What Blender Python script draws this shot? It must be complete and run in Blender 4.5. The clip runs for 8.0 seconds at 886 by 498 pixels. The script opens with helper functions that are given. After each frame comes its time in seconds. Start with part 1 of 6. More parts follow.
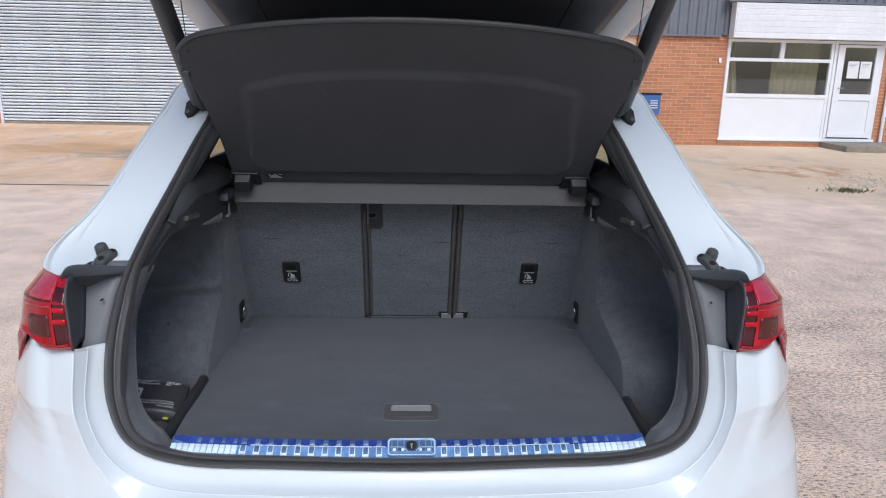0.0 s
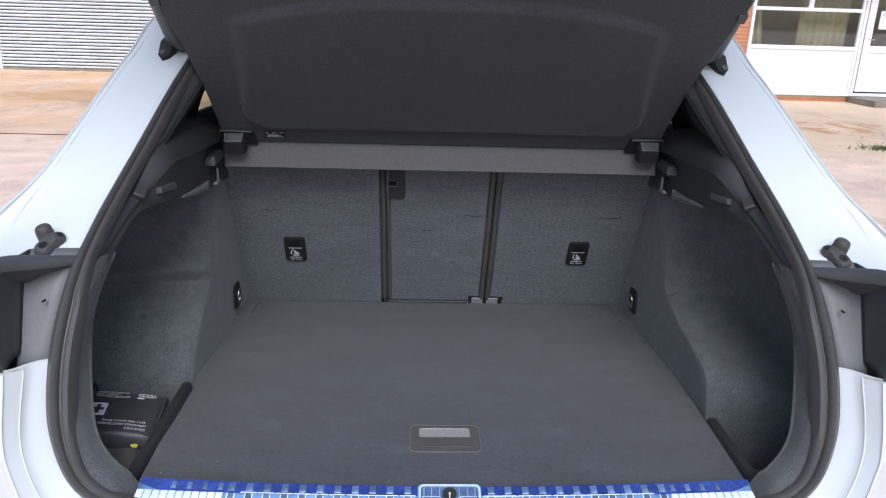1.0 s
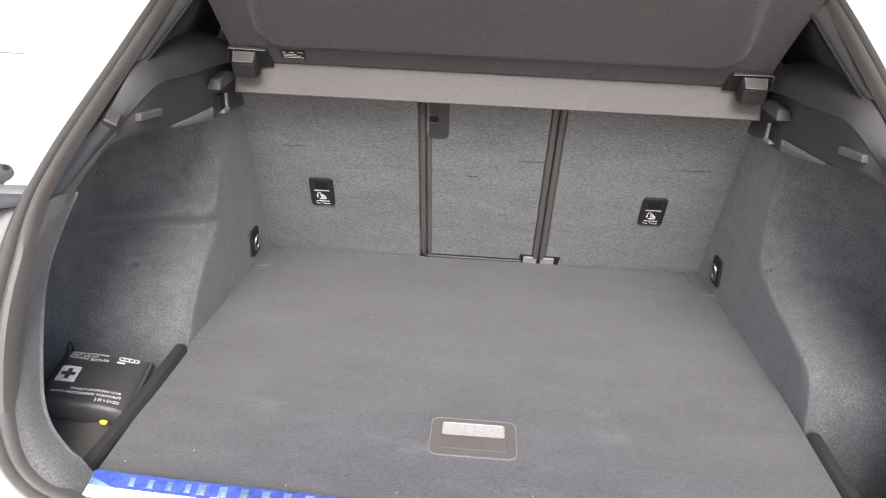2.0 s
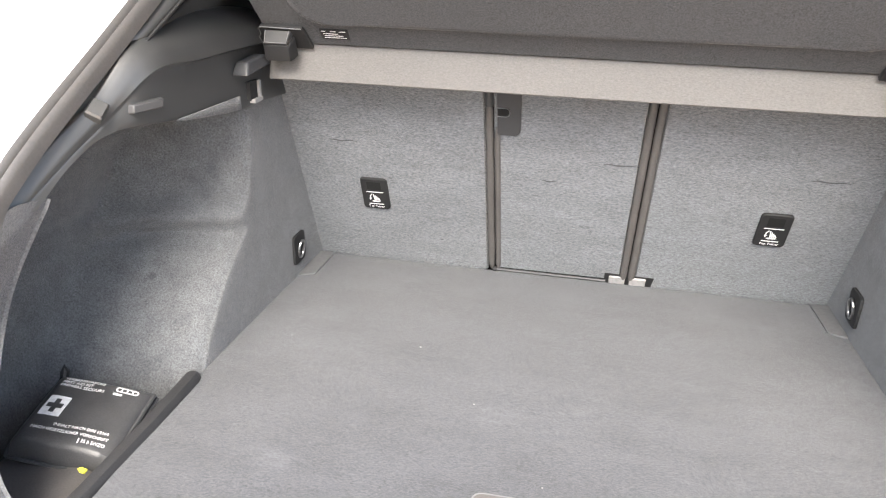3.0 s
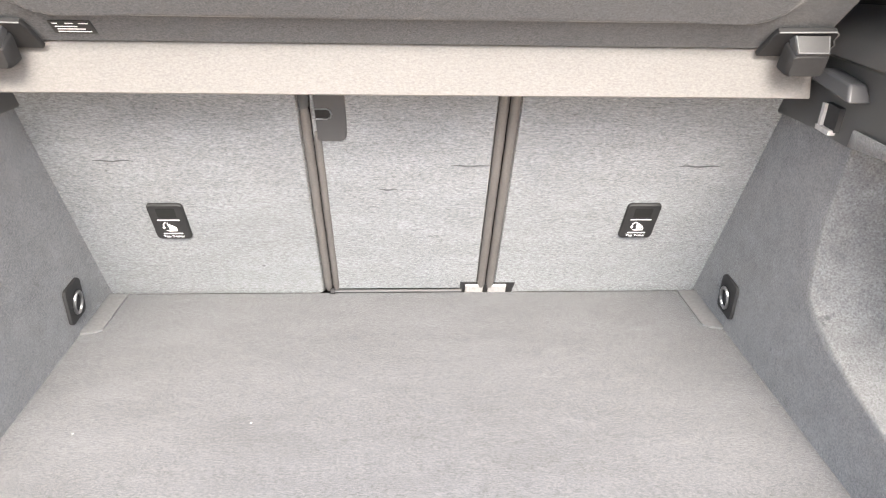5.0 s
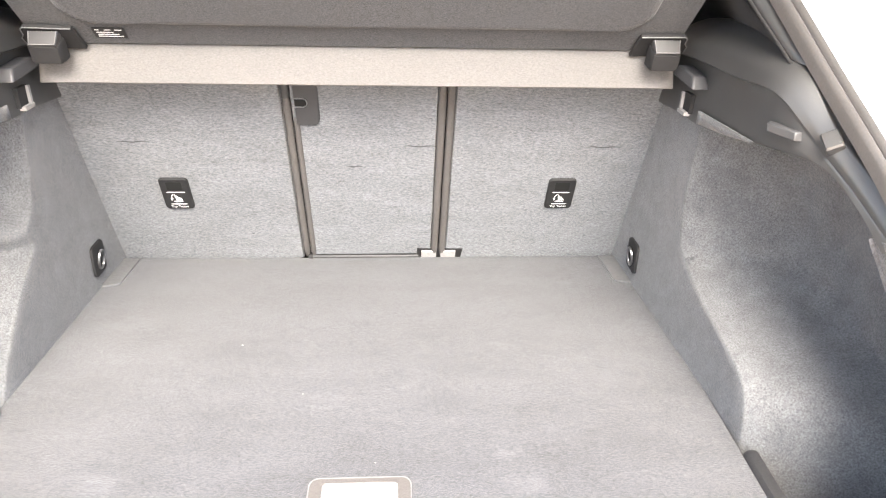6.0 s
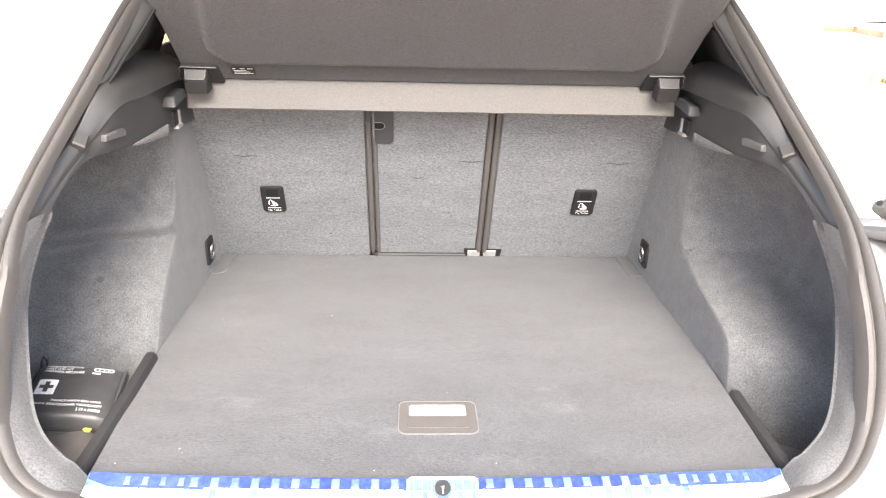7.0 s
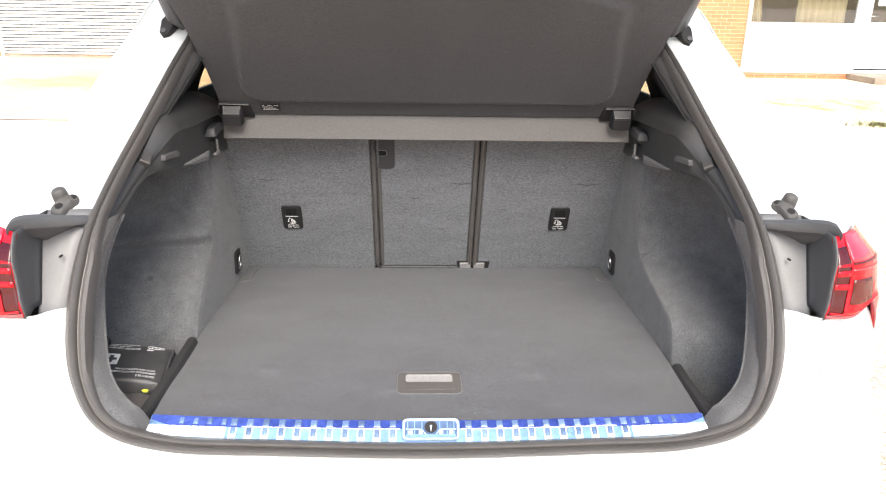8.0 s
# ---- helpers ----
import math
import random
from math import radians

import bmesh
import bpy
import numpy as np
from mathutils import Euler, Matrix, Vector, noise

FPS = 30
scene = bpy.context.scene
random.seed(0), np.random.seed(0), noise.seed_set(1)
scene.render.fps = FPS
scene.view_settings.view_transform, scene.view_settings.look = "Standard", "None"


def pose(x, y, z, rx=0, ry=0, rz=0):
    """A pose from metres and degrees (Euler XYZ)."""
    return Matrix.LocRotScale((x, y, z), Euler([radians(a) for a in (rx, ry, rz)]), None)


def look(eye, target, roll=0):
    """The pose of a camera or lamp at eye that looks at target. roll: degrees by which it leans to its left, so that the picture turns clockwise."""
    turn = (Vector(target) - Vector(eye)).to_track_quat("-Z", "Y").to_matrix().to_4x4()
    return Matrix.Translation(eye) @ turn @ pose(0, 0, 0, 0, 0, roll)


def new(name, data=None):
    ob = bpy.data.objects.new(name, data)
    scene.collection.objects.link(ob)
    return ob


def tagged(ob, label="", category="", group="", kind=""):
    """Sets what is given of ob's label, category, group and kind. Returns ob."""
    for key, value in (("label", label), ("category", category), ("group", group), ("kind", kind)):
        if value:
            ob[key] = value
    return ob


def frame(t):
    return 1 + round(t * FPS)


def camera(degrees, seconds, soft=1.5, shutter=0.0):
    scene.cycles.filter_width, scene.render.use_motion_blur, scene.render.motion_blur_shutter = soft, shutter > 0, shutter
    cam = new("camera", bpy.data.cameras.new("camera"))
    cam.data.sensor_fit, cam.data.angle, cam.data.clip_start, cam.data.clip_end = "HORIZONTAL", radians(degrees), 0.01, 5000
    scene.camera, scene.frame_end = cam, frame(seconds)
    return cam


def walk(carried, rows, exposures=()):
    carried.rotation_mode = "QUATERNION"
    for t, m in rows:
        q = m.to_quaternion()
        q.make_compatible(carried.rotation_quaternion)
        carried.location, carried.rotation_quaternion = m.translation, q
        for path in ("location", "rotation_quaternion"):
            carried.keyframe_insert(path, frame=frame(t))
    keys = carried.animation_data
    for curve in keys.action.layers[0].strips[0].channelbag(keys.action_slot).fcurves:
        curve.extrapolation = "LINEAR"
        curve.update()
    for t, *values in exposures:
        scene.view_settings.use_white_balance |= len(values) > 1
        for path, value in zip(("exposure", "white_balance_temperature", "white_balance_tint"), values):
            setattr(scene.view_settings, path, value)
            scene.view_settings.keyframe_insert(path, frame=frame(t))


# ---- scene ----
cam = camera(63.4, 8.0, soft=1.15)
PATH = [
    (0, (-0.011, -1.293, 1.497), (0.087, 0.645, 1.013), 1.2),
    (0.5, (-0.015, -1.15, 1.473), (0.08, 0.774, 0.935), 1.3),
    (1, (-0.06, -0.93, 1.463), (0.02, 0.972, 0.851), 1.7),
    (1.5, (-0.069, -0.796, 1.429), (-0.029, 1.075, 0.724), 2.2),
    (1.7, (-0.048, -0.744, 1.42), (-0.049, 1.112, 0.677), 2.5),
    (3, (0.027, -0.435, 1.367), (-0.334, 1.353, 0.546), 1.3),
    (3.5, (-0.043, -0.285, 1.369), (-0.361, 1.492, 0.509), 0.8),
    (4, (-0.061, -0.195, 1.364), (-0.246, 1.585, 0.471), 0.8),
    (4.5, (-0.04, -0.163, 1.361), (-0.065, 1.618, 0.451), 1.0),
    (5, (-0.006, -0.182, 1.368), (0.1, 1.589, 0.443), 1.4),
    (5.2, (0.014, -0.216, 1.369), (0.145, 1.557, 0.452), 1.4),
    (6.3, (0.045, -0.543, 1.408), (0.172, 1.263, 0.558), 1.7),
    (6.5, (0.022, -0.593, 1.417), (0.135, 1.221, 0.583), 1.6),
    (7, (-0.047, -0.764, 1.442), (0.046, 1.076, 0.663), 1.6),
    (7.5, (-0.059, -0.911, 1.446), (0.017, 0.957, 0.734), 1.2),
    (8, (-0.024, -1.049, 1.453), (0.047, 0.84, 0.798), 1.0),
]

# ---- light ----
EXPOSURES = [(0.0, -0.10, 5580, 8.5), (1.0, 0.25, 5680, 10), (1.5, 1.08, 6500, 12), (3.0, 2.48, 6700, 8), (3.5, 2.68, 6720, 8), (4.0, 2.87, 6800, 8),
             (4.5, 3.03, 6850, 8.5), (5.2, 3.12, 6900, 9), (6.3, 3.03, 6950, 10), (7.0, 2.72, 6950, 11), (7.5, 2.28, 6900, 10), (8.0, 1.60, 6750, 9)]
walk(cam, [(t, look(eye, target, roll)) for t, eye, target, roll in PATH], EXPOSURES)

world = bpy.data.worlds.new("overcast_sky")
scene.world = world
world.use_nodes = True
wn = world.node_tree
sky = wn.nodes.new("ShaderNodeTexSky")
sky.sky_type, sky.sun_disc = "NISHITA", False
sky.sun_elevation, sky.sun_rotation = radians(49), radians(177)
sky.air_density, sky.dust_density, sky.ozone_density = 1.0, 3.0, 0.6
wn.links.new(sky.outputs["Color"], wn.nodes["Background"].inputs["Color"])
wn.nodes["Background"].inputs["Strength"].default_value = 0.12

sun = new("sun", bpy.data.lights.new("sun", "SUN"))
sun.data.energy, sun.data.angle, sun.data.color = 1.9, radians(36), (1.0, 0.97, 0.93)
sun.matrix_world = look((0.35, -5.7, 6.4), (0, 0, 0))


# ---- materials ----
def mat(name, color, rough=0.6, metal=0.0, vary=0.15, scale=6.0, grain=200.0, grain_amount=0.2, bump=0.2, bump_dist=0.002,
        coat=0.0, sheen=0.0, fibre=0, second=None, second_amount=0.0, stretch=(1, 1, 1), spec=0.5, random_piece=0.0, smudge=None):
    """A surface with broad stains, fine grain and relief, in object space at real size."""
    m = bpy.data.materials.new(name)
    m.use_nodes = True
    nt = m.node_tree
    b = nt.nodes["Principled BSDF"]
    co = nt.nodes.new("ShaderNodeTexCoord")
    mp = nt.nodes.new("ShaderNodeMapping")
    mp.inputs["Scale"].default_value = stretch
    nt.links.new(co.outputs["Object"], mp.inputs["Vector"])

    def tex(sc, detail, rough_n=0.6):
        n = nt.nodes.new("ShaderNodeTexNoise")
        n.inputs["Scale"].default_value, n.inputs["Detail"].default_value, n.inputs["Roughness"].default_value = sc, detail, rough_n
        nt.links.new(mp.outputs["Vector"], n.inputs["Vector"])
        return n.outputs["Fac"]

    def mapped(val, lo, hi, band=0.25):
        n = nt.nodes.new("ShaderNodeMapRange")
        n.inputs["From Min"].default_value, n.inputs["From Max"].default_value = 0.5 - band, 0.5 + band
        n.inputs["To Min"].default_value, n.inputs["To Max"].default_value = lo, hi
        nt.links.new(val, n.inputs["Value"])
        return n.outputs["Result"]

    def times(a, bb):
        n = nt.nodes.new("ShaderNodeMath")
        n.operation = "MULTIPLY"
        nt.links.new(a, n.inputs[0]), nt.links.new(bb, n.inputs[1])
        return n.outputs[0]

    broad, fine = tex(scale, 5), tex(grain, 8 if fibre else 3, 0.78 if fibre else 0.6)
    f = times(mapped(broad, 1 - vary, 1 + vary), mapped(fine, 1 - grain_amount, 1 + grain_amount, 0.19 if fibre else 0.25))
    if random_piece:
        inf = nt.nodes.new("ShaderNodeObjectInfo")
        r = nt.nodes.new("ShaderNodeMapRange")
        r.inputs["To Min"].default_value, r.inputs["To Max"].default_value = 1 - random_piece, 1 + random_piece
        nt.links.new(inf.outputs["Random"], r.inputs["Value"])
        f = times(f, r.outputs["Result"])
    for sc, lo, hi, factor in smudge or ():        # marks with a shape of their own
        n = nt.nodes.new("ShaderNodeMapRange")
        n.interpolation_type = "SMOOTHSTEP"
        for k, q in (("From Min", lo), ("From Max", hi), ("To Min", 1.0), ("To Max", factor)):
            n.inputs[k].default_value = q
        nt.links.new(tex(sc, 4, 0.65), n.inputs["Value"])
        f = times(f, n.outputs["Result"])
    base = nt.nodes.new("ShaderNodeMix")
    base.data_type = "RGBA"
    base.inputs[6].default_value = (*color, 1)
    base.inputs[7].default_value = (*(second or color), 1)
    if second:
        nt.links.new(mapped(tex(scale * 0.45, 6, 0.7), 0.5 - second_amount, 0.5 + second_amount) if second_amount else broad, base.inputs[0])
    vm = nt.nodes.new("ShaderNodeVectorMath")
    vm.operation = "SCALE"
    nt.links.new(base.outputs[2], vm.inputs[0]), nt.links.new(f, vm.inputs["Scale"])
    nt.links.new(vm.outputs[0], b.inputs["Base Color"])
    nt.links.new(mapped(broad, max(0.02, rough - 0.06), min(1, rough + 0.06)), b.inputs["Roughness"])
    b.inputs["Metallic"].default_value, b.inputs["Coat Weight"].default_value = metal, coat
    b.inputs["Coat Roughness"].default_value = 0.04
    b.inputs["Sheen Weight"].default_value, b.inputs["Sheen Roughness"].default_value = sheen, 0.5
    b.inputs["Specular IOR Level"].default_value = spec
    if bump:
        bp = nt.nodes.new("ShaderNodeBump")
        bp.inputs["Strength"].default_value, bp.inputs["Distance"].default_value = bump, bump_dist
        nt.links.new(fine, bp.inputs["Height"])
        nt.links.new(bp.outputs["Normal"], b.inputs["Normal"])
    return m


def glass_mat(name, color, gloss=0.02, ior=1.45):
    """A thin pane: clear or tinted see-through with a Fresnel gloss."""
    m = bpy.data.materials.new(name)
    m.use_nodes = True
    nt = m.node_tree
    nt.nodes.remove(nt.nodes["Principled BSDF"])
    clear, shine, mix, fres = (nt.nodes.new(k) for k in ("ShaderNodeBsdfTransparent", "ShaderNodeBsdfGlossy", "ShaderNodeMixShader", "ShaderNodeFresnel"))
    clear.inputs["Color"].default_value = (*color, 1)
    shine.inputs["Roughness"].default_value, fres.inputs["IOR"].default_value = gloss, ior
    nt.links.new(fres.outputs[0], mix.inputs[0])
    nt.links.new(clear.outputs[0], mix.inputs[1]), nt.links.new(shine.outputs[0], mix.inputs[2])
    nt.links.new(mix.outputs[0], nt.nodes["Material Output"].inputs["Surface"])
    return m


M_WHITE = mat("white_car_paint", (0.685, 0.715, 0.72), 0.32, vary=0.02, scale=3, grain=60, grain_amount=0.01, bump=0.0, coat=1.0)
M_CARPET = mat("grey_boot_carpet", (0.0645, 0.0660, 0.0730), 0.97, vary=0.18, scale=17, grain=520, grain_amount=0.65, fibre=1, bump=0.9, bump_dist=0.0011, stretch=(0.45, 1, 1), sheen=0.25, spec=0.15, smudge=((16, 0.60, 0.72, 1.22), (38, 0.64, 0.74, 0.80)))
M_FELT = mat("grey_side_felt", (0.127, 0.130, 0.136), 0.97, vary=0.18, scale=34, grain=400, grain_amount=0.62, fibre=1, bump=0.9, bump_dist=0.0011, sheen=0.25, spec=0.15, second=(0.103, 0.106, 0.111), second_amount=0.5, smudge=((30, 0.66, 0.74, 0.62), (11, 0.58, 0.72, 0.86)))
M_TRIM = mat("dark_grey_trim_felt", (0.096, 0.098, 0.103), 0.97, vary=0.14, scale=20, grain=400, grain_amount=0.62, fibre=1, bump=0.8, bump_dist=0.001, sheen=0.25, spec=0.15)
M_SEAT = mat("grey_seatback_fleece", (0.156, 0.164, 0.176), 0.97, vary=0.14, scale=20, grain=400, grain_amount=0.70, fibre=1, bump=1.0, bump_dist=0.0016, sheen=0.3, stretch=(0.42, 1.1, 1.1), spec=0.15, smudge=((12, 0.60, 0.74, 0.84), (34, 0.68, 0.76, 0.72)))
M_SHELF = mat("black_shelf_cloth", (0.053, 0.0545, 0.059), 0.95, vary=0.10, scale=6, grain=400, grain_amount=0.68, fibre=1, bump=0.5, bump_dist=0.001, sheen=0.2, spec=0.15)
M_BAR = mat("grey_shelf_bar_cloth", (0.134, 0.129, 0.126), 0.9, vary=0.05, scale=12, grain=520, grain_amount=0.25, fibre=1, bump=0.4, bump_dist=0.0008, sheen=0.2, spec=0.2, stretch=(0.5, 1, 1))
M_PLASTIC = mat("black_grained_plastic", (0.050, 0.051, 0.055), 0.38, vary=0.08, scale=10, grain=900, grain_amount=0.12, bump=0.25, bump_dist=0.0005)
M_MOULD = mat("dark_grey_grained_moulding", (0.035, 0.0355, 0.036), 0.46, vary=0.08, scale=10, grain=900, grain_amount=0.14, bump=0.2, bump_dist=0.0004, spec=1.0)
M_SEALANT = mat("grey_seam_sealant", (0.50, 0.54, 0.55), 0.5, vary=0.05, bump=0.0)
M_PLASTIC_SOFT = mat("dark_grey_plastic", (0.05, 0.05, 0.052), 0.42, vary=0.08, scale=10, grain=900, grain_amount=0.12, bump=0.2, bump_dist=0.0005)
M_PIPING = mat("grey_edge_piping", (0.095, 0.088, 0.085), 0.6, vary=0.1, scale=20, grain=500, grain_amount=0.2, bump=0.2)
M_RUBBER = mat("black_rubber_seal", (0.082, 0.078, 0.076), 0.40, vary=0.12, scale=14, grain=300, grain_amount=0.12, bump=0.15, bump_dist=0.001)
M_STOP = mat("weathered_grey_rubber", (0.060, 0.058, 0.056), 0.62, vary=0.2, scale=30, grain=400, grain_amount=0.2, bump=0.3, bump_dist=0.0008)
M_EDGE = mat("black_foam_edging", (0.028, 0.028, 0.030), 0.6, vary=0.12, scale=20, grain=500, grain_amount=0.25, bump=0.4, bump_dist=0.001)
M_BLACK = mat("matt_black", (0.012, 0.012, 0.013), 0.7, vary=0.05, bump=0.0)
# near-black for the shade inside small holes, which are modelled solid
M_HOLE_SHADE = mat("hole_shade", (0.003, 0.003, 0.003), 0.8, bump=0.0)
M_POCKET = mat("grey_primed_panel", (0.128, 0.130, 0.136), 0.5, vary=0.06, scale=8, grain=200, grain_amount=0.05, bump=0.05)
M_METAL = mat("steel", (0.45, 0.45, 0.46), 0.35, metal=1.0, vary=0.05, bump=0.05)
M_ALU = mat("brushed_aluminium", (0.86, 0.95, 0.98), 0.28, metal=0.1, vary=0.10, scale=20, grain=300, grain_amount=0.08, bump=0.1, bump_dist=0.0005, stretch=(0.3, 1, 1), random_piece=0.08)
M_BLUE = mat("blue_protective_film", (0.050, 0.085, 0.36), 0.22, metal=0.3, vary=0.35, scale=26, grain=120, grain_amount=0.3, bump=0.2, bump_dist=0.001, coat=0.4)
M_SLATE = mat("slate_blue_film", (0.11, 0.17, 0.30), 0.25, vary=0.25, scale=40, grain=120, grain_amount=0.2, bump=0.1, coat=0.4, random_piece=0.3)
M_FILM = mat("pale_blue_film", (0.17, 0.30, 0.54), 0.3, metal=0.1, vary=0.3, scale=14, grain=90, grain_amount=0.2, bump=0.1, coat=0.4)
M_FLANK = mat("black_housing_plastic", (0.068, 0.071, 0.076), 0.5, vary=0.12, scale=14, grain=500, grain_amount=0.12, bump=0.2, bump_dist=0.0006)
M_LENS_NIGHT = mat("nearly_black_lamp_plastic", (0.060, 0.006, 0.008), 0.18, vary=0.15, scale=30, bump=0.0, spec=0.5)
# lens red made paler to carry reflections and highlights
M_LENS_SHEEN = mat("red_lamp_sheen", (0.44, 0.030, 0.052), 0.10, vary=0.18, scale=30, grain=70, grain_amount=0.1, bump=0.0, spec=0.8)
M_LENS_RIM = mat("clear_pinkish_lamp_lip", (0.32, 0.075, 0.09), 0.15, vary=0.12, scale=30, bump=0.0, spec=0.7)
M_LENS = mat("red_lamp_plastic", (0.34, 0.002, 0.009), 0.13, vary=0.35, scale=26, grain=70, grain_amount=0.15, bump=0.05, spec=0.5)
M_LENS_DARK = mat("smoked_red_plastic", (0.085, 0.016, 0.013), 0.25, vary=0.15, scale=30, bump=0.05, spec=0.4)
M_PALE = mat("pale_filmed_aluminium", (0.52, 0.68, 0.84), 0.3, vary=0.15, scale=40, bump=0.05, coat=0.3)
M_LENS_LINE = mat("bright_red_light_guide", (0.48, 0.004, 0.014), 0.2, vary=0.05, bump=0.0, spec=0.4)
M_PRINT = mat("white_print", (0.78, 0.78, 0.78), 0.6, vary=0.04, bump=0.0)
M_BAG = mat("black_nylon_bag", (0.048, 0.048, 0.050), 0.42, vary=0.15, scale=18, grain=500, grain_amount=0.2, bump=0.4, bump_dist=0.001)
M_YELLOW = mat("yellow_tag", (0.52, 0.50, 0.05), 0.5, vary=0.05, bump=0.0)
M_HANDLE = mat("light_grey_plastic", (0.30, 0.293, 0.29), 0.45, vary=0.05, scale=20, bump=0.05)
M_GRIP = mat("grey_handle_plastic", (0.140, 0.141, 0.145), 0.42, vary=0.05, scale=20, bump=0.05)
M_RIM = mat("mid_grey_plastic", (0.15, 0.152, 0.156), 0.45, vary=0.05, scale=20, bump=0.05)
M_GLASS = glass_mat("clear_double_glazing", (0.92, 0.95, 0.94), ior=1.8)
M_TINT = glass_mat("tinted_glass", (0.62, 0.64, 0.52))
M_TYRE = mat("tyre_rubber", (0.02, 0.02, 0.02), 0.85, bump=0.3)
M_BRICK = mat("orange_brick", (0.48, 0.205, 0.100), 0.9, vary=0.14, scale=3, grain=60, grain_amount=0.25, bump=0.4, bump_dist=0.004, random_piece=0.15)
M_MORTAR = mat("mortar", (0.58, 0.43, 0.32), 0.95, vary=0.15, scale=4, grain=90, grain_amount=0.2, bump=0.4)
M_SHUTTER = mat("galvanised_slat", (0.76, 0.805, 0.835), 0.40, metal=0.0, vary=0.12, scale=1.2, grain=9, grain_amount=0.10, bump=0.05, stretch=(0.4, 1, 3), random_piece=0.10)
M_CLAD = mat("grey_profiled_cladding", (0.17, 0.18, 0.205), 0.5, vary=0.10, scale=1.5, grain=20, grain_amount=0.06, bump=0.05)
M_UPVC = mat("white_plastic_frame", (0.82, 0.82, 0.83), 0.35, vary=0.03, scale=2, grain=40, grain_amount=0.02, bump=0.0)
M_FASCIA = mat("white_fascia_board", (0.80, 0.79, 0.80), 0.45, vary=0.06, scale=1.5, grain=14, grain_amount=0.04, bump=0.0, random_piece=0.03)
M_CURTAIN = mat("beige_curtain", (0.52, 0.43, 0.29), 0.9, vary=0.15, scale=2, grain=60, grain_amount=0.1, bump=0.2)
M_LOBBY = mat("dark_lobby", (0.05, 0.052, 0.055), 0.9, vary=0.2, scale=1.0, bump=0.0)
M_ROOM = mat("dim_room", (0.62, 0.58, 0.54), 0.9, vary=0.2, scale=1.0, bump=0.0)
M_BLUEBOX = mat("blue_steel_box", (0.05, 0.13, 0.33), 0.45, vary=0.12, bump=0.05)
M_STEP = mat("weathered_concrete_step", (0.27, 0.235, 0.19), 0.95, vary=0.25, scale=3, grain=50, grain_amount=0.25, bump=0.4, bump_dist=0.004)
M_LEAF = mat("weed_green", (0.17, 0.18, 0.08), 0.8, vary=0.3, scale=6, bump=0.0)
M_STONE = mat("pale_rubble", (0.56, 0.46, 0.38), 0.95, vary=0.3, scale=9, bump=0.3)


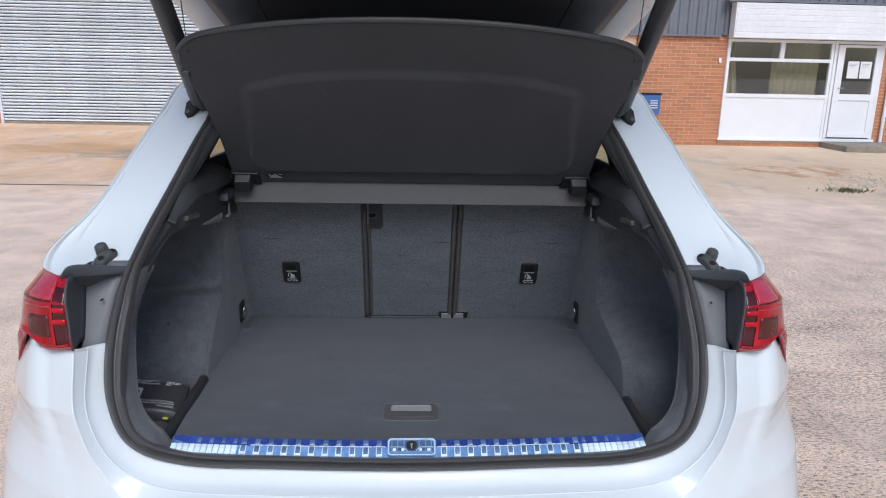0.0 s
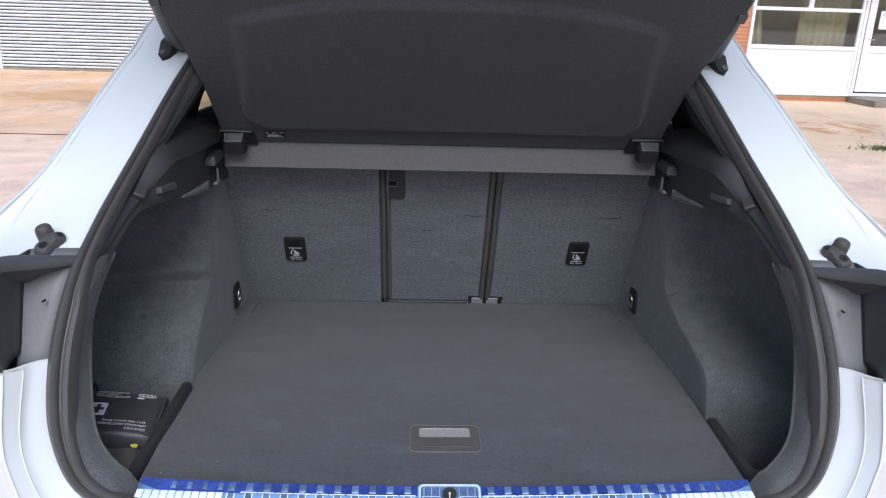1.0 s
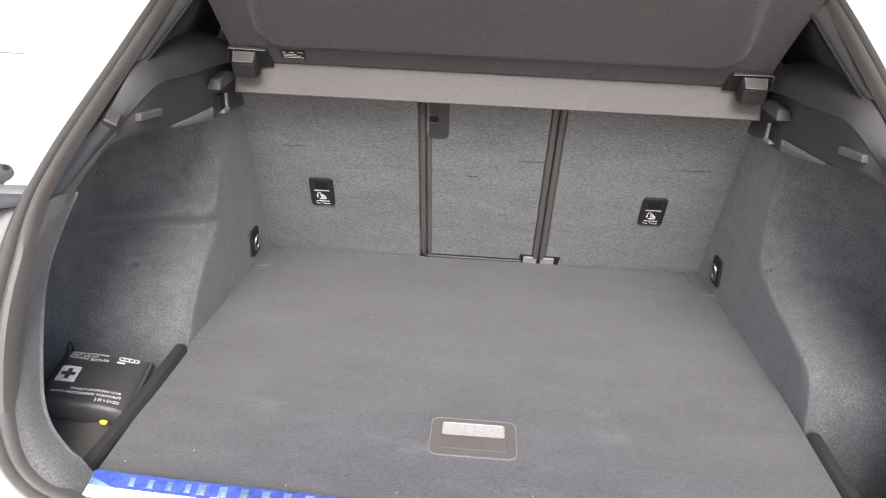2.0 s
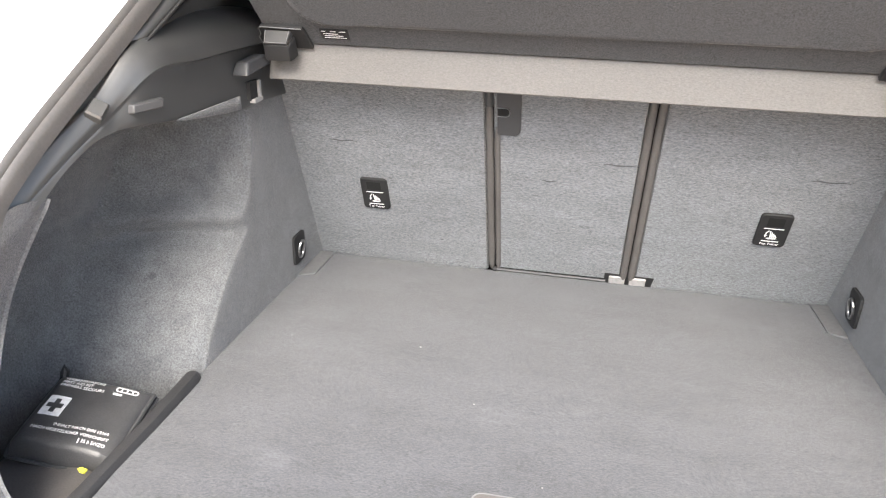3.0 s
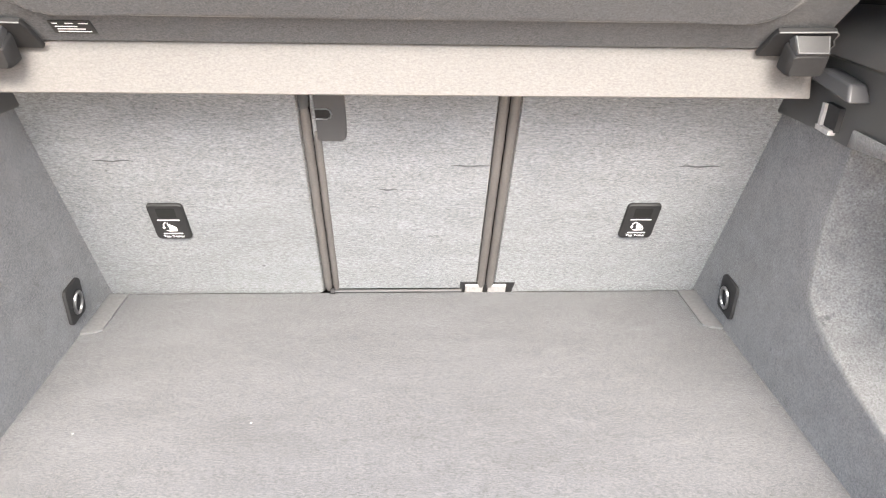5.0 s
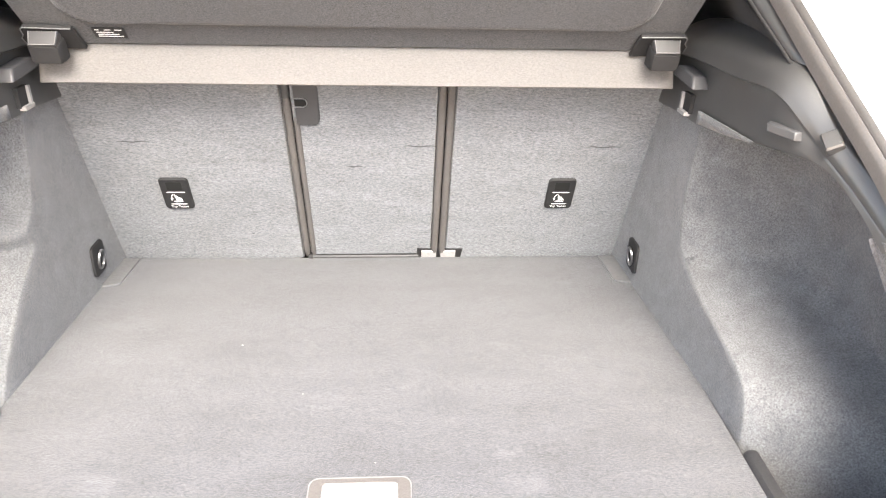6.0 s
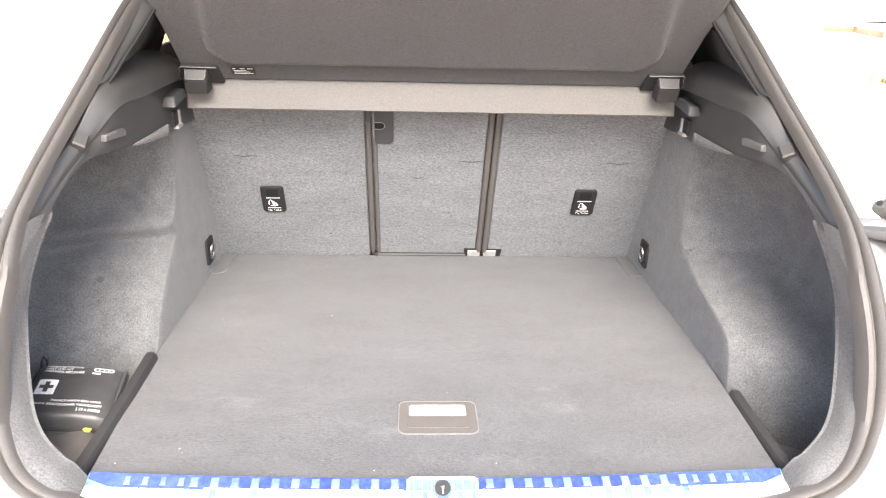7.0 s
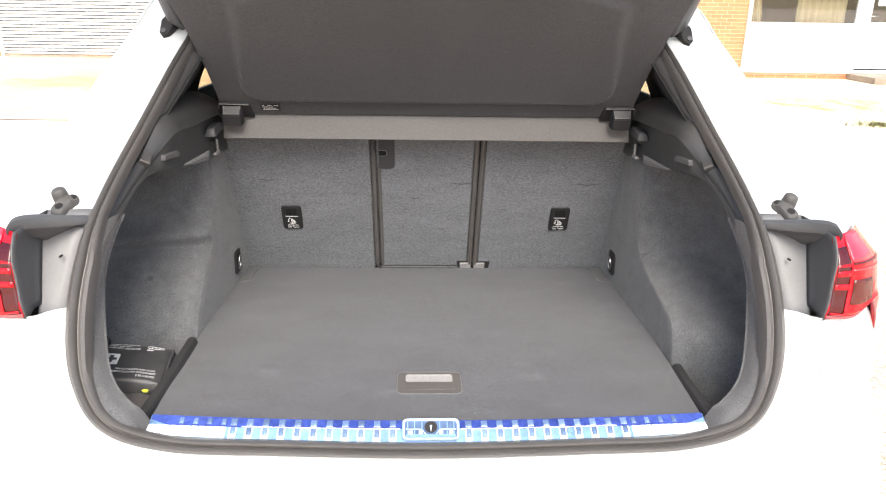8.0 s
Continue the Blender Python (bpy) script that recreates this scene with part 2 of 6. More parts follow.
def ground_mat():
    """Worn yard concrete: pinkish buff, warm and rusty beyond the joint, coarse and pitted where the wheels turn."""
    m = mat("worn_yard_concrete", (0.87, 0.66, 0.505), 0.93, vary=0.20, scale=2.4, grain=130, grain_amount=0.45, bump=0.5, bump_dist=0.006)
    nt = m.node_tree
    b = nt.nodes["Principled BSDF"]
    co = nt.nodes.new("ShaderNodeTexCoord")

    def link(a, sock):
        if isinstance(a, (int, float)):
            sock.default_value = a
        else:
            nt.links.new(a, sock)

    def noise_tex(scale3, detail=5, rough=0.65, shift=0.0):
        mp = nt.nodes.new("ShaderNodeMapping")
        mp.inputs["Scale"].default_value = scale3
        mp.inputs["Location"].default_value = (shift, shift * 0.7, 0)
        nt.links.new(co.outputs["Object"], mp.inputs["Vector"])
        n = nt.nodes.new("ShaderNodeTexNoise")
        n.inputs["Scale"].default_value, n.inputs["Detail"].default_value, n.inputs["Roughness"].default_value = 1.0, detail, rough
        nt.links.new(mp.outputs["Vector"], n.inputs["Vector"])
        return n.outputs["Fac"]

    def ramp(val, lo, hi, a=0.0, c=1.0):
        n = nt.nodes.new("ShaderNodeMapRange")
        n.interpolation_type = "SMOOTHSTEP"
        for k, q in (("Value", val), ("From Min", lo), ("From Max", hi), ("To Min", a), ("To Max", c)):
            link(q, n.inputs[k])
        return n.outputs["Result"]

    def calc(op, a, c):
        n = nt.nodes.new("ShaderNodeMath")
        n.operation = op
        link(a, n.inputs[0]), link(c, n.inputs[1])
        return n.outputs[0]

    def blend(col, other, fac):
        n = nt.nodes.new("ShaderNodeMix")
        n.data_type = "RGBA"
        nt.links.new(col, n.inputs[6])
        n.inputs[7].default_value = (*other, 1)
        link(fac, n.inputs[0])
        return n.outputs[2]

    def stain(x, y, rx, ry, edge):
        """An uneven blot round a place on the yard."""
        mp = nt.nodes.new("ShaderNodeMapping")
        mp.inputs["Location"].default_value, mp.inputs["Scale"].default_value = (-x / rx, -y / ry, 0), (1 / rx, 1 / ry, 1)
        nt.links.new(co.outputs["Object"], mp.inputs["Vector"])
        ln = nt.nodes.new("ShaderNodeVectorMath")
        ln.operation = "LENGTH"
        nt.links.new(mp.outputs["Vector"], ln.inputs[0])
        d = calc("ADD", ln.outputs["Value"], calc("MULTIPLY", calc("SUBTRACT", noise_tex((1.6, 2.4, 1), 6, 0.7, x), 0.5), edge))
        return ramp(d, 0.35, 1.0, 1.0, 0.0)

    xyz = nt.nodes.new("ShaderNodeSeparateXYZ")
    nt.links.new(co.outputs["Object"], xyz.inputs[0])
    col = b.inputs["Base Color"].links[0].from_socket
    wobble = calc("MULTIPLY", calc("SUBTRACT", noise_tex((0.5, 0.6, 1), 4), 0.5), 5.0)
    depth = calc("ADD", xyz.outputs["Y"], wobble)
    warm = calc("MULTIPLY", ramp(depth, 6.8, 9.0), ramp(noise_tex((0.6, 0.35, 1), 6, 0.7, 3.1), 0.34, 0.56, 0.4, 1.0))
    warm = calc("MULTIPLY", warm, ramp(xyz.outputs["X"], 1.5, 5.0, 1.0, 0.35))
    col = blend(col, (0.78, 0.50, 0.29), warm)
    col = blend(col, (0.70, 0.54, 0.36), calc("MULTIPLY", ramp(depth, 6.8, 9.0), ramp(xyz.outputs["X"], 1.5, 5.0, 0.0, 0.7)))
    col = blend(col, (0.34, 0.30, 0.25), calc("MULTIPLY", ramp(noise_tex((1.0, 0.42, 1), 8, 0.74, 8.3), 0.49, 0.66), 0.42))
    col = blend(col, (0.92, 0.76, 0.60), calc("MULTIPLY", ramp(noise_tex((1.3, 0.55, 1), 8, 0.72, 14.6), 0.54, 0.66), 0.5))
    col = blend(col, (0.50, 0.24, 0.10), calc("MULTIPLY", calc("MULTIPLY", stain(6.5, 10.2, 1.7, 1.1, 2.2), ramp(noise_tex((2.4, 1.5, 1), 7, 0.75, 6.1), 0.46, 0.58)), 0.85))
    col = blend(col, (0.55, 0.30, 0.13), calc("MULTIPLY", stain(-5.6, 12.0, 2.6, 1.2, 2.4), 0.55))
    col = blend(col, (0.30, 0.27, 0.23), calc("MULTIPLY", stain(-4.4, 11.2, 1.6, 0.9, 2.6), 0.6))
    # pits and broom furrows
    streaks = noise_tex((1.0, 2.6, 1), 5, 0.7, 1.7)
    pits = calc("ADD", noise_tex((36, 84, 40), 8, 0.85), calc("MULTIPLY", calc("SUBTRACT", streaks, 0.5), 0.16))
    coarse = calc("MULTIPLY", ramp(depth, 1.5, 8.5, 1.0, 0.2), ramp(noise_tex((0.6, 1.5, 1), 5, 0.7, 5.0), 0.35, 0.62, 0.75, 1.0))
    coarse = calc("MULTIPLY", coarse, ramp(xyz.outputs["X"], -2.2, 1.2, 0.35, 1.0))
    dark = calc("MULTIPLY", ramp(pits, 0.440, 0.510, 1.0, 0.0), coarse)
    col = blend(col, (0.13, 0.092, 0.072), calc("MULTIPLY", dark, 0.92))
    nt.links.new(col, b.inputs["Base Color"])
    bp = nt.nodes.new("ShaderNodeBump")
    bp.inputs["Distance"].default_value = 0.012
    link(calc("MULTIPLY", coarse, 0.35), bp.inputs["Strength"])
    nt.links.new(pits, bp.inputs["Height"])
    nt.links.new(b.inputs["Normal"].links[0].from_socket, bp.inputs["Normal"])
    nt.links.new(bp.outputs["Normal"], b.inputs["Normal"])
    return m


M_GROUND = ground_mat()


# ---- building helpers ----
def thing(name, label, category, at=(0, 0, 0), group="", kind=""):
    ob = tagged(new(name), label, category, group, kind)
    ob.location = at
    return ob


def part(name, bm, material, parent=None, label="", smooth=True, solid=0.0, bevel=0.0):
    """Links a bmesh, given in world coordinates, as one mesh object under a thing or a part."""
    bmesh.ops.recalc_face_normals(bm, faces=bm.faces)
    me = bpy.data.meshes.new(name)
    bm.to_mesh(me)
    bm.free()
    me.materials.append(material)
    if smooth:
        me.shade_smooth()
        me.set_sharp_from_angle(angle=radians(38))
    ob = new(name, me)
    if parent is not None:
        ob.parent = parent
        at = Vector((0, 0, 0))
        p = parent
        while p is not None:
            at += Vector(p.location)
            p = p.parent
        me.transform(Matrix.Translation(-at))
    if label:
        ob["label"] = label
    if solid:
        md = ob.modifiers.new("thickness", "SOLIDIFY")
        md.thickness, md.offset = solid, -1
    if bevel:
        md = ob.modifiers.new("round", "BEVEL")
        md.width, md.segments, md.limit_method = bevel, 2, "ANGLE"
    return ob


def spline(pts, n, at=None):
    """n points along a smooth curve through pts (rows of any width), evenly or at given steps."""
    p = np.array(pts, float)
    k = len(p)
    ext = np.vstack([2 * p[0] - p[1], p, 2 * p[-1] - p[-2]])
    out = []
    for u in (np.linspace(0, k - 1, n) if at is None else at):
        i = min(int(u), k - 2)
        f = u - i
        a, b, c, d = ext[i:i + 4]
        out.append(0.5 * (2 * b + (c - a) * f + (2 * a - 5 * b + 4 * c - d) * f * f + (3 * b - a - 3 * c + d) * f ** 3))
    return np.array(out)


def loft(rows, bm=None, closed=False):
    bm = bm or bmesh.new()
    vs = [[bm.verts.new(tuple(p)) for p in row] for row in rows]
    for a, b in zip(vs, vs[1:]):
        n = len(a)
        for i in range(n if closed else n - 1):
            j = (i + 1) % n
            bm.faces.new((a[i], a[j], b[j], b[i]))
    return bm


def box(x0, x1, y0, y1, z0, z1, bm=None):
    bm = bm or bmesh.new()
    v = [bm.verts.new((x, y, z)) for x in (x0, x1) for y in (y0, y1) for z in (z0, z1)]
    for f in ((0, 1, 3, 2), (4, 6, 7, 5), (0, 4, 5, 1), (2, 3, 7, 6), (0, 2, 6, 4), (1, 5, 7, 3)):
        bm.faces.new([v[i] for i in f])
    return bm


def block(o, ax, ay, az, bm=None, taper=1.0):
    """A box centred at o with half axes ax, ay, az; the az end may taper."""
    bm = bm or bmesh.new()
    o, ax, ay, az = (Vector(q) for q in (o, ax, ay, az))
    v = [bm.verts.new(o + (ax * i + ay * j) * (taper if k > 0 else 1) + az * k) for i in (-1, 1) for j in (-1, 1) for k in (-1, 1)]
    for f in ((0, 1, 3, 2), (4, 6, 7, 5), (0, 4, 5, 1), (2, 3, 7, 6), (0, 2, 6, 4), (1, 5, 7, 3)):
        bm.faces.new([v[i] for i in f])
    return bm


def tube(pts, r, n=10, bm=None, cap=True):
    """A round bar along pts; r one radius or one for each point."""
    bm = bm or bmesh.new()
    pts = [Vector(p) for p in pts]
    rs = r if isinstance(r, (list, tuple)) else [r] * len(pts)
    rings = []
    for i, p in enumerate(pts):
        d = (pts[min(i + 1, len(pts) - 1)] - pts[max(i - 1, 0)]).normalized()
        q = d.to_track_quat("Z", "Y").to_matrix()
        rings.append([bm.verts.new(p + q @ Vector((math.cos(a), math.sin(a), 0)) * rs[i]) for a in (2 * math.pi * k / n for k in range(n))])
    for a, b in zip(rings, rings[1:]):
        for k in range(n):
            bm.faces.new((a[k], a[(k + 1) % n], b[(k + 1) % n], b[k]))
    if cap:
        bm.faces.new(rings[0][::-1]), bm.faces.new(rings[-1])
    return bm


def rrect(w, h, r, n=4):
    """A rounded rectangle about the origin, as 2D points."""
    out = []
    for cx, cy, a0 in ((w - r, h - r, 0), (-w + r, h - r, 90), (-w + r, -h + r, 180), (w - r, -h + r, 270)):
        for k in range(n + 1):
            a = radians(a0 + 90 * k / n)
            out.append((cx + r * math.cos(a), cy + r * math.sin(a)))
    return out


def plate(outline, m, depth, bm=None, lip=0.0):
    """A flat plate of a 2D outline on the plane of m, proud by depth, its rim eased by lip."""
    bm = bm or bmesh.new()
    mean = Vector((sum(p[0] for p in outline) / len(outline), sum(p[1] for p in outline) / len(outline)))
    lev = [(0.0, 0.0), (depth - lip, 0.0)] + ([(depth, lip)] if lip else [])
    rings = []
    for z, ins in lev:
        ring = []
        for p in outline:
            q = Vector(p)
            d = q - mean
            q = q - d.normalized() * ins
            ring.append(bm.verts.new(m @ Vector((q.x, q.y, z))))
        rings.append(ring)
    for a, b in zip(rings, rings[1:]):
        for k in range(len(a)):
            bm.faces.new((a[k], a[(k + 1) % len(a)], b[(k + 1) % len(a)], b[k]))
    bm.faces.new(rings[-1]), bm.faces.new(rings[0][::-1])
    return bm


def ring_plate(outer, inner, m, depth):
    """A frame between two outlines with as many points each."""
    bm = bmesh.new()
    lo, li = [[bm.verts.new(m @ Vector((*p, z))) for p in outer] for z in (0, depth)], [[bm.verts.new(m @ Vector((*p, z))) for p in inner] for z in (0, depth)]
    n = len(outer)
    for k in range(n):
        j = (k + 1) % n
        bm.faces.new((lo[1][k], lo[1][j], li[1][j], li[1][k]))
        bm.faces.new((lo[0][k], lo[0][j], lo[1][j], lo[1][k]))
        bm.faces.new((li[0][k], li[0][j], li[1][j], li[1][k]))
        bm.faces.new((lo[0][k], lo[0][j], li[0][j], li[0][k]))
    return bm


def frame_at(o, right, up):
    """A matrix whose x is right and y is up, with z towards the viewer."""
    x = Vector(right).normalized()
    z = x.cross(Vector(up)).normalized()
    y = z.cross(x)
    return Matrix.Translation(o) @ Matrix((x, y, z)).transposed().to_4x4()


def words(text, size, m, parent, name="lettering", align="LEFT", material=None):
    """Raised lettering in the built-in font."""
    cu = bpy.data.curves.new(name, "FONT")
    cu.body, cu.size, cu.align_x, cu.extrude, cu.resolution_u = text, size, align, 0.0002, 2
    tmp = new("tmp", cu)
    bpy.context.view_layer.update()
    me = bpy.data.meshes.new_from_object(tmp.evaluated_get(bpy.context.evaluated_depsgraph_get()))
    bpy.data.objects.remove(tmp)
    bm = bmesh.new()
    bm.from_mesh(me)
    bm.transform(m)
    return part(name, bm, material or M_PRINT, parent, smooth=False)


def mirror_rows(rows):
    """Half rows from x = 0 outwards made whole."""
    out = []
    for r in rows:
        r = np.array(r)
        left = r[:0:-1].copy()
        left[:, 0] *= -1
        out.append(np.vstack([left, r]))
    return out


def flip(pts, s):
    return [(p[0] * s, *p[1:]) for p in pts]


# ---- the yard ----
bm = bmesh.new()
xs = sorted(set([-400, -150, -60, 60, 150, 400] + list(range(-30, 31, 3))))
loft([[(x, y, 0.0) for x in xs] for y in sorted(set([-400, -150, -60, 60, 150, 400] + list(range(-30, 31, 3))))], bm)
ground = tagged(part("ground", bm, M_GROUND), "worn pinkish buff concrete yard with rusty stains", "ground", kind="structure")

bm = bmesh.new()
for y in (7.85,):
    for k in [q * 0.25 for q in range(-56, -4)]:
        w = 0.020 + 0.014 * noise.noise((k * 0.7, y, 0))
        box(k * 1.5, k * 1.5 + 0.375, y - w + 0.03 * noise.noise((k * 0.37, 1, 2)), y + w + 0.03 * noise.noise((k * 0.37, 1, 2)), 0.0, 0.004, bm)
tagged(part("expansion_joint", bm, M_BLACK, smooth=False), "dark tar joint between the concrete slabs", "joint", kind="structure")

# ---- the car: shared curves ----
SEAL_Z = (0.70, 0.76, 0.97, 1.10, 1.20, 1.386, 1.5)
SEAL_Y = (-0.07, -0.045, 0.055, 0.15, 0.29, 0.565, 0.74)


def hatch_y(z):
    """Depth of the hatch opening at a height."""
    return float(np.interp(z, SEAL_Z, SEAL_Y))


def hatch_normal(z):
    sl = (hatch_y(z + 0.04) - hatch_y(z - 0.04)) / 0.08
    return Vector((0, -1, sl)).normalized()


# half of the opening's edge from the sill's middle to the roof's middle: x, y, z
EDGE = [(0, -0.052, 0.745), (0.25, -0.050, 0.750), (0.43, -0.046, 0.757), (0.536, -0.031, 0.788), (0.585, 0.002, 0.86), (0.598, 0.047, 0.953),
        (0.594, 0.112, 1.047), (0.576, 0.183, 1.123), (0.552, 0.312, 1.215), (0.503, 0.560, 1.382), (0.43, 0.74, 1.47), (0.25, 0.80, 1.50), (0, 0.82, 1.51)]
STEPS = np.concatenate([np.linspace(0, 3.3, 66, endpoint=False), np.linspace(3.3, 4.9, 110, endpoint=False), np.linspace(4.9, 12, 125)])
N_ST, N_ROW = len(STEPS), 181


def half_curve(pts):
    """A half outline at the stations, level where it meets its mirror image."""
    first, last = (np.array(q) * np.array((-1, 1, 1)) for q in (pts[1], pts[-2]))
    return spline([first] + list(pts) + [last], N_ST, STEPS + 1)


edge_half = half_curve(EDGE)
edge_half[0][0] = edge_half[-1][0] = 0.0

car = thing("car", "white hatchback car with its boot lid raised, parked on the yard", "car")

# body shell: rings outwards from the hatch opening
LIP = [(0, -0.080, 0.722), (0.25, -0.078, 0.727), (0.44, -0.072, 0.735), (0.552, -0.055, 0.777), (0.606, -0.022, 0.857), (0.615, 0.030, 0.955),
       (0.612, 0.095, 1.052), (0.602, 0.190, 1.122), (0.575, 0.312, 1.216), (0.527, 0.560, 1.384), (0.455, 0.75, 1.475), (0.26, 0.82, 1.512), (0, 0.84, 1.52)]
FOLD = [(0, -0.150, 0.700), (0.26, -0.145, 0.703), (0.49, -0.118, 0.712), (0.572, -0.090, 0.768), (0.624, -0.058, 0.858), (0.636, -0.012, 0.962),
        (0.644, 0.035, 1.052), (0.690, 0.200, 1.120), (0.661, 0.303, 1.209), (0.612, 0.535, 1.366), (0.545, 0.71, 1.478), (0.28, 0.85, 1.525), (0, 0.87, 1.532)]
CORNER = [(0, -0.185, 0.640), (0.27, -0.178, 0.642), (0.53, -0.145, 0.645), (0.66, -0.080, 0.690), (0.735, -0.005, 0.835), (0.742, 0.040, 0.957),
          (0.725, 0.100, 1.045), (0.754, 0.172, 1.112), (0.688, 0.298, 1.206), (0.633, 0.545, 1.373), (0.575, 0.71, 1.475), (0.29, 0.89, 1.53), (0, 0.91, 1.537)]
FLANK = [(0, -0.195, 0.540), (0.29, -0.188, 0.540), (0.58, -0.150, 0.545), (0.790, -0.035, 0.595), (0.856, 0.150, 0.770), (0.840, 0.200, 0.905),
         (0.806, 0.26, 0.995), (0.797, 0.280, 1.088), (0.710, 0.335, 1.180), (0.655, 0.58, 1.345), (0.60, 0.76, 1.450), (0.30, 1.0, 1.535), (0, 1.02, 1.54)]
SIDE = [(0, -0.180, 0.400), (0.31, -0.175, 0.400), (0.63, -0.130, 0.410), (0.873, 0.105, 0.470), (0.921, 0.42, 0.700), (0.905, 0.50, 0.86),
        (0.88, 0.55, 0.96), (0.83, 0.60, 1.03), (0.76, 0.62, 1.09), (0.70, 0.78, 1.25), (0.65, 1.0, 1.38), (0.32, 1.4, 1.54), (0, 1.42, 1.545)]
FAR = [(0, -0.10, 0.270), (0.33, -0.09, 0.270), (0.66, -0.04, 0.280), (0.89, 0.30, 0.300), (0.925, 1.2, 0.55), (0.92, 1.9, 0.78),
       (0.90, 1.9, 0.92), (0.86, 1.9, 0.99), (0.80, 1.9, 1.03), (0.72, 1.9, 1.20), (0.66, 1.9, 1.36), (0.32, 1.9, 1.53), (0, 1.9, 1.535)]
rings = [half_curve(r) for r in (EDGE, LIP, FOLD, CORNER, FLANK, SIDE, FAR)]
groove = rings[2] * 0.55 + rings[3] * 0.45
low = (STEPS < 5.1)[:, None]
inner = rings[2] * 0.25 + rings[1] * 0.75 + np.where(low, np.array((0.0, -0.001, 0.0)), 0.0)
fold = rings[2] + np.where(low, np.array((0.0, 0.004, 0.0)), 0.0)
stack = [rings[0], rings[1] * 0.9 + rings[0] * 0.1, inner * 0.95 + rings[1] * 0.05, inner, inner * 0.93 + fold * 0.07, fold * 0.93 + inner * 0.07, fold, fold * 0.94 + groove * 0.06, groove] + rings[3:]
even = [spline([r[j] for r in (rings[0], rings[1], rings[2], groove, rings[3])], 10) for j in range(N_ST)]
for k in range(1, 9):                          # the pillar above the lamp is plain
    stack[k] = np.where(low, stack[k], np.array([even[j][k] for j in range(N_ST)]))
across = []
for j in range(N_ST):
    across.append(spline([r[j] for r in stack], N_ROW))
body_rows = [np.array([across[j][i] for j in range(N_ST)]) for i in range(N_ROW)]
for r in body_rows:
    r[0][0] = r[-1][0] = 0.0
stations = STEPS
for r in body_rows[55:]:
    for p in r:
        wide = min(max((p[0] - 0.60) / 0.08, 0), 1)
        d = 0.861 + 0.06 * max(p[0] - 0.62, 0) - p[2]
        swell = min(max((0.675 - p[2]) / 0.05, 0), 1)
        swell = swell * swell * (3 - 2 * swell) * min(max((p[2] - 0.42) / 0.15, 0), 1)
        hollow = float(np.interp(d, (0.0, 0.018, 0.045, 0.075, 0.100, 0.150, 0.160, 0.24, 0.40), (0.0, 0.0060, 0.0105, 0.0110, 0.0075, -0.0020, -0.0005, 0.005, 0.0)))
        k = 0.006 * swell * (1 - wide) - wide * hollow
        p[0] += k * 0.55
        p[1] -= k * 0.8
bm = loft(mirror_rows(body_rows))
bm.faces.ensure_lookup_table()
drop = []
per_row = 2 * (N_ST - 1)
for idx, f in enumerate(bm.faces):
    row, col = divmod(idx, per_row)
    st = stations[int(abs(col + 0.5 - (N_ST - 1)))]
    if row < 108 and 5.12 < st < 6.45:          # the lamp's recess
        drop.append(f)
    if row > 152 and 7.9 < st < 10.2:           # side window
        drop.append(f)
bmesh.ops.delete(bm, geom=drop, context="FACES")
body = part("body", bm, M_WHITE, car, solid=0.001)

for sd in (-1, 1):
    for row, r0 in ((137, 0.0011), (141, 0.0010)):
        part("seam_bead", tube(flip([across[j][row] for j in range(N_ST) if 7.4 < STEPS[j] < 10.6], sd), r0, 6), M_SEALANT, body, "thin sealed seam down the pillar")

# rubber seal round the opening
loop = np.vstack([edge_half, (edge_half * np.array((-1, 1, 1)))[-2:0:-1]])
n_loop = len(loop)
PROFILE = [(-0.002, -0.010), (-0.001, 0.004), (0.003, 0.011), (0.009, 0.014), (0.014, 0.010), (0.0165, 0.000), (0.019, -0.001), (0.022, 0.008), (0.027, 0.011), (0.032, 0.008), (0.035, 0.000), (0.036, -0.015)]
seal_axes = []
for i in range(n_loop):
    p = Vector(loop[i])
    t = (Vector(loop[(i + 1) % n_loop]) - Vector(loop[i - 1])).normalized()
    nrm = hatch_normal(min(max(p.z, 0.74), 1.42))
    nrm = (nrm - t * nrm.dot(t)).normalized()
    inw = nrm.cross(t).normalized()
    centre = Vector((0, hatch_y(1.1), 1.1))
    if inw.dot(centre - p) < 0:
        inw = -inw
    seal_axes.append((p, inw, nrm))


def lip_width(p):
    """The seal is narrower along the sill."""
    return float(np.interp(p.z, (0.75, 0.80, 0.90, 1.03, 1.10), (0.64, 0.75, 1.0, 1.0, 0.60)))


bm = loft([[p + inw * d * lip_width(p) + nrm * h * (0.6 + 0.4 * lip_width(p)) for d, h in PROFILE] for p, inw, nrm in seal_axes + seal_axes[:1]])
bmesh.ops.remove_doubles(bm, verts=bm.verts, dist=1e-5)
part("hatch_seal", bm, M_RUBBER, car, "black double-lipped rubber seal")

# carpeted frame just inside the seal
HOLE = [(0, 0.028, 0.766), (0.25, 0.028, 0.770), (0.42, 0.024, 0.780), (0.482, 0.020, 0.789), (0.520, 0.030, 0.810), (0.545, 0.045, 0.845), (0.560, 0.076, 0.895),
        (0.574, 0.124, 0.960), (0.577, 0.158, 1.002), (0.568, 0.194, 1.050), (0.561, 0.203, 1.068), (0.557, 0.208, 1.081)]
hole = spline(HOLE, 70)
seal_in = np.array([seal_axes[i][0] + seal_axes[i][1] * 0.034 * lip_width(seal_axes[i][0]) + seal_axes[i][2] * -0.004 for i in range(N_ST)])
cut = [i for i in range(N_ST) if edge_half[i][2] < 1.086 and STEPS[i] < 6.8]
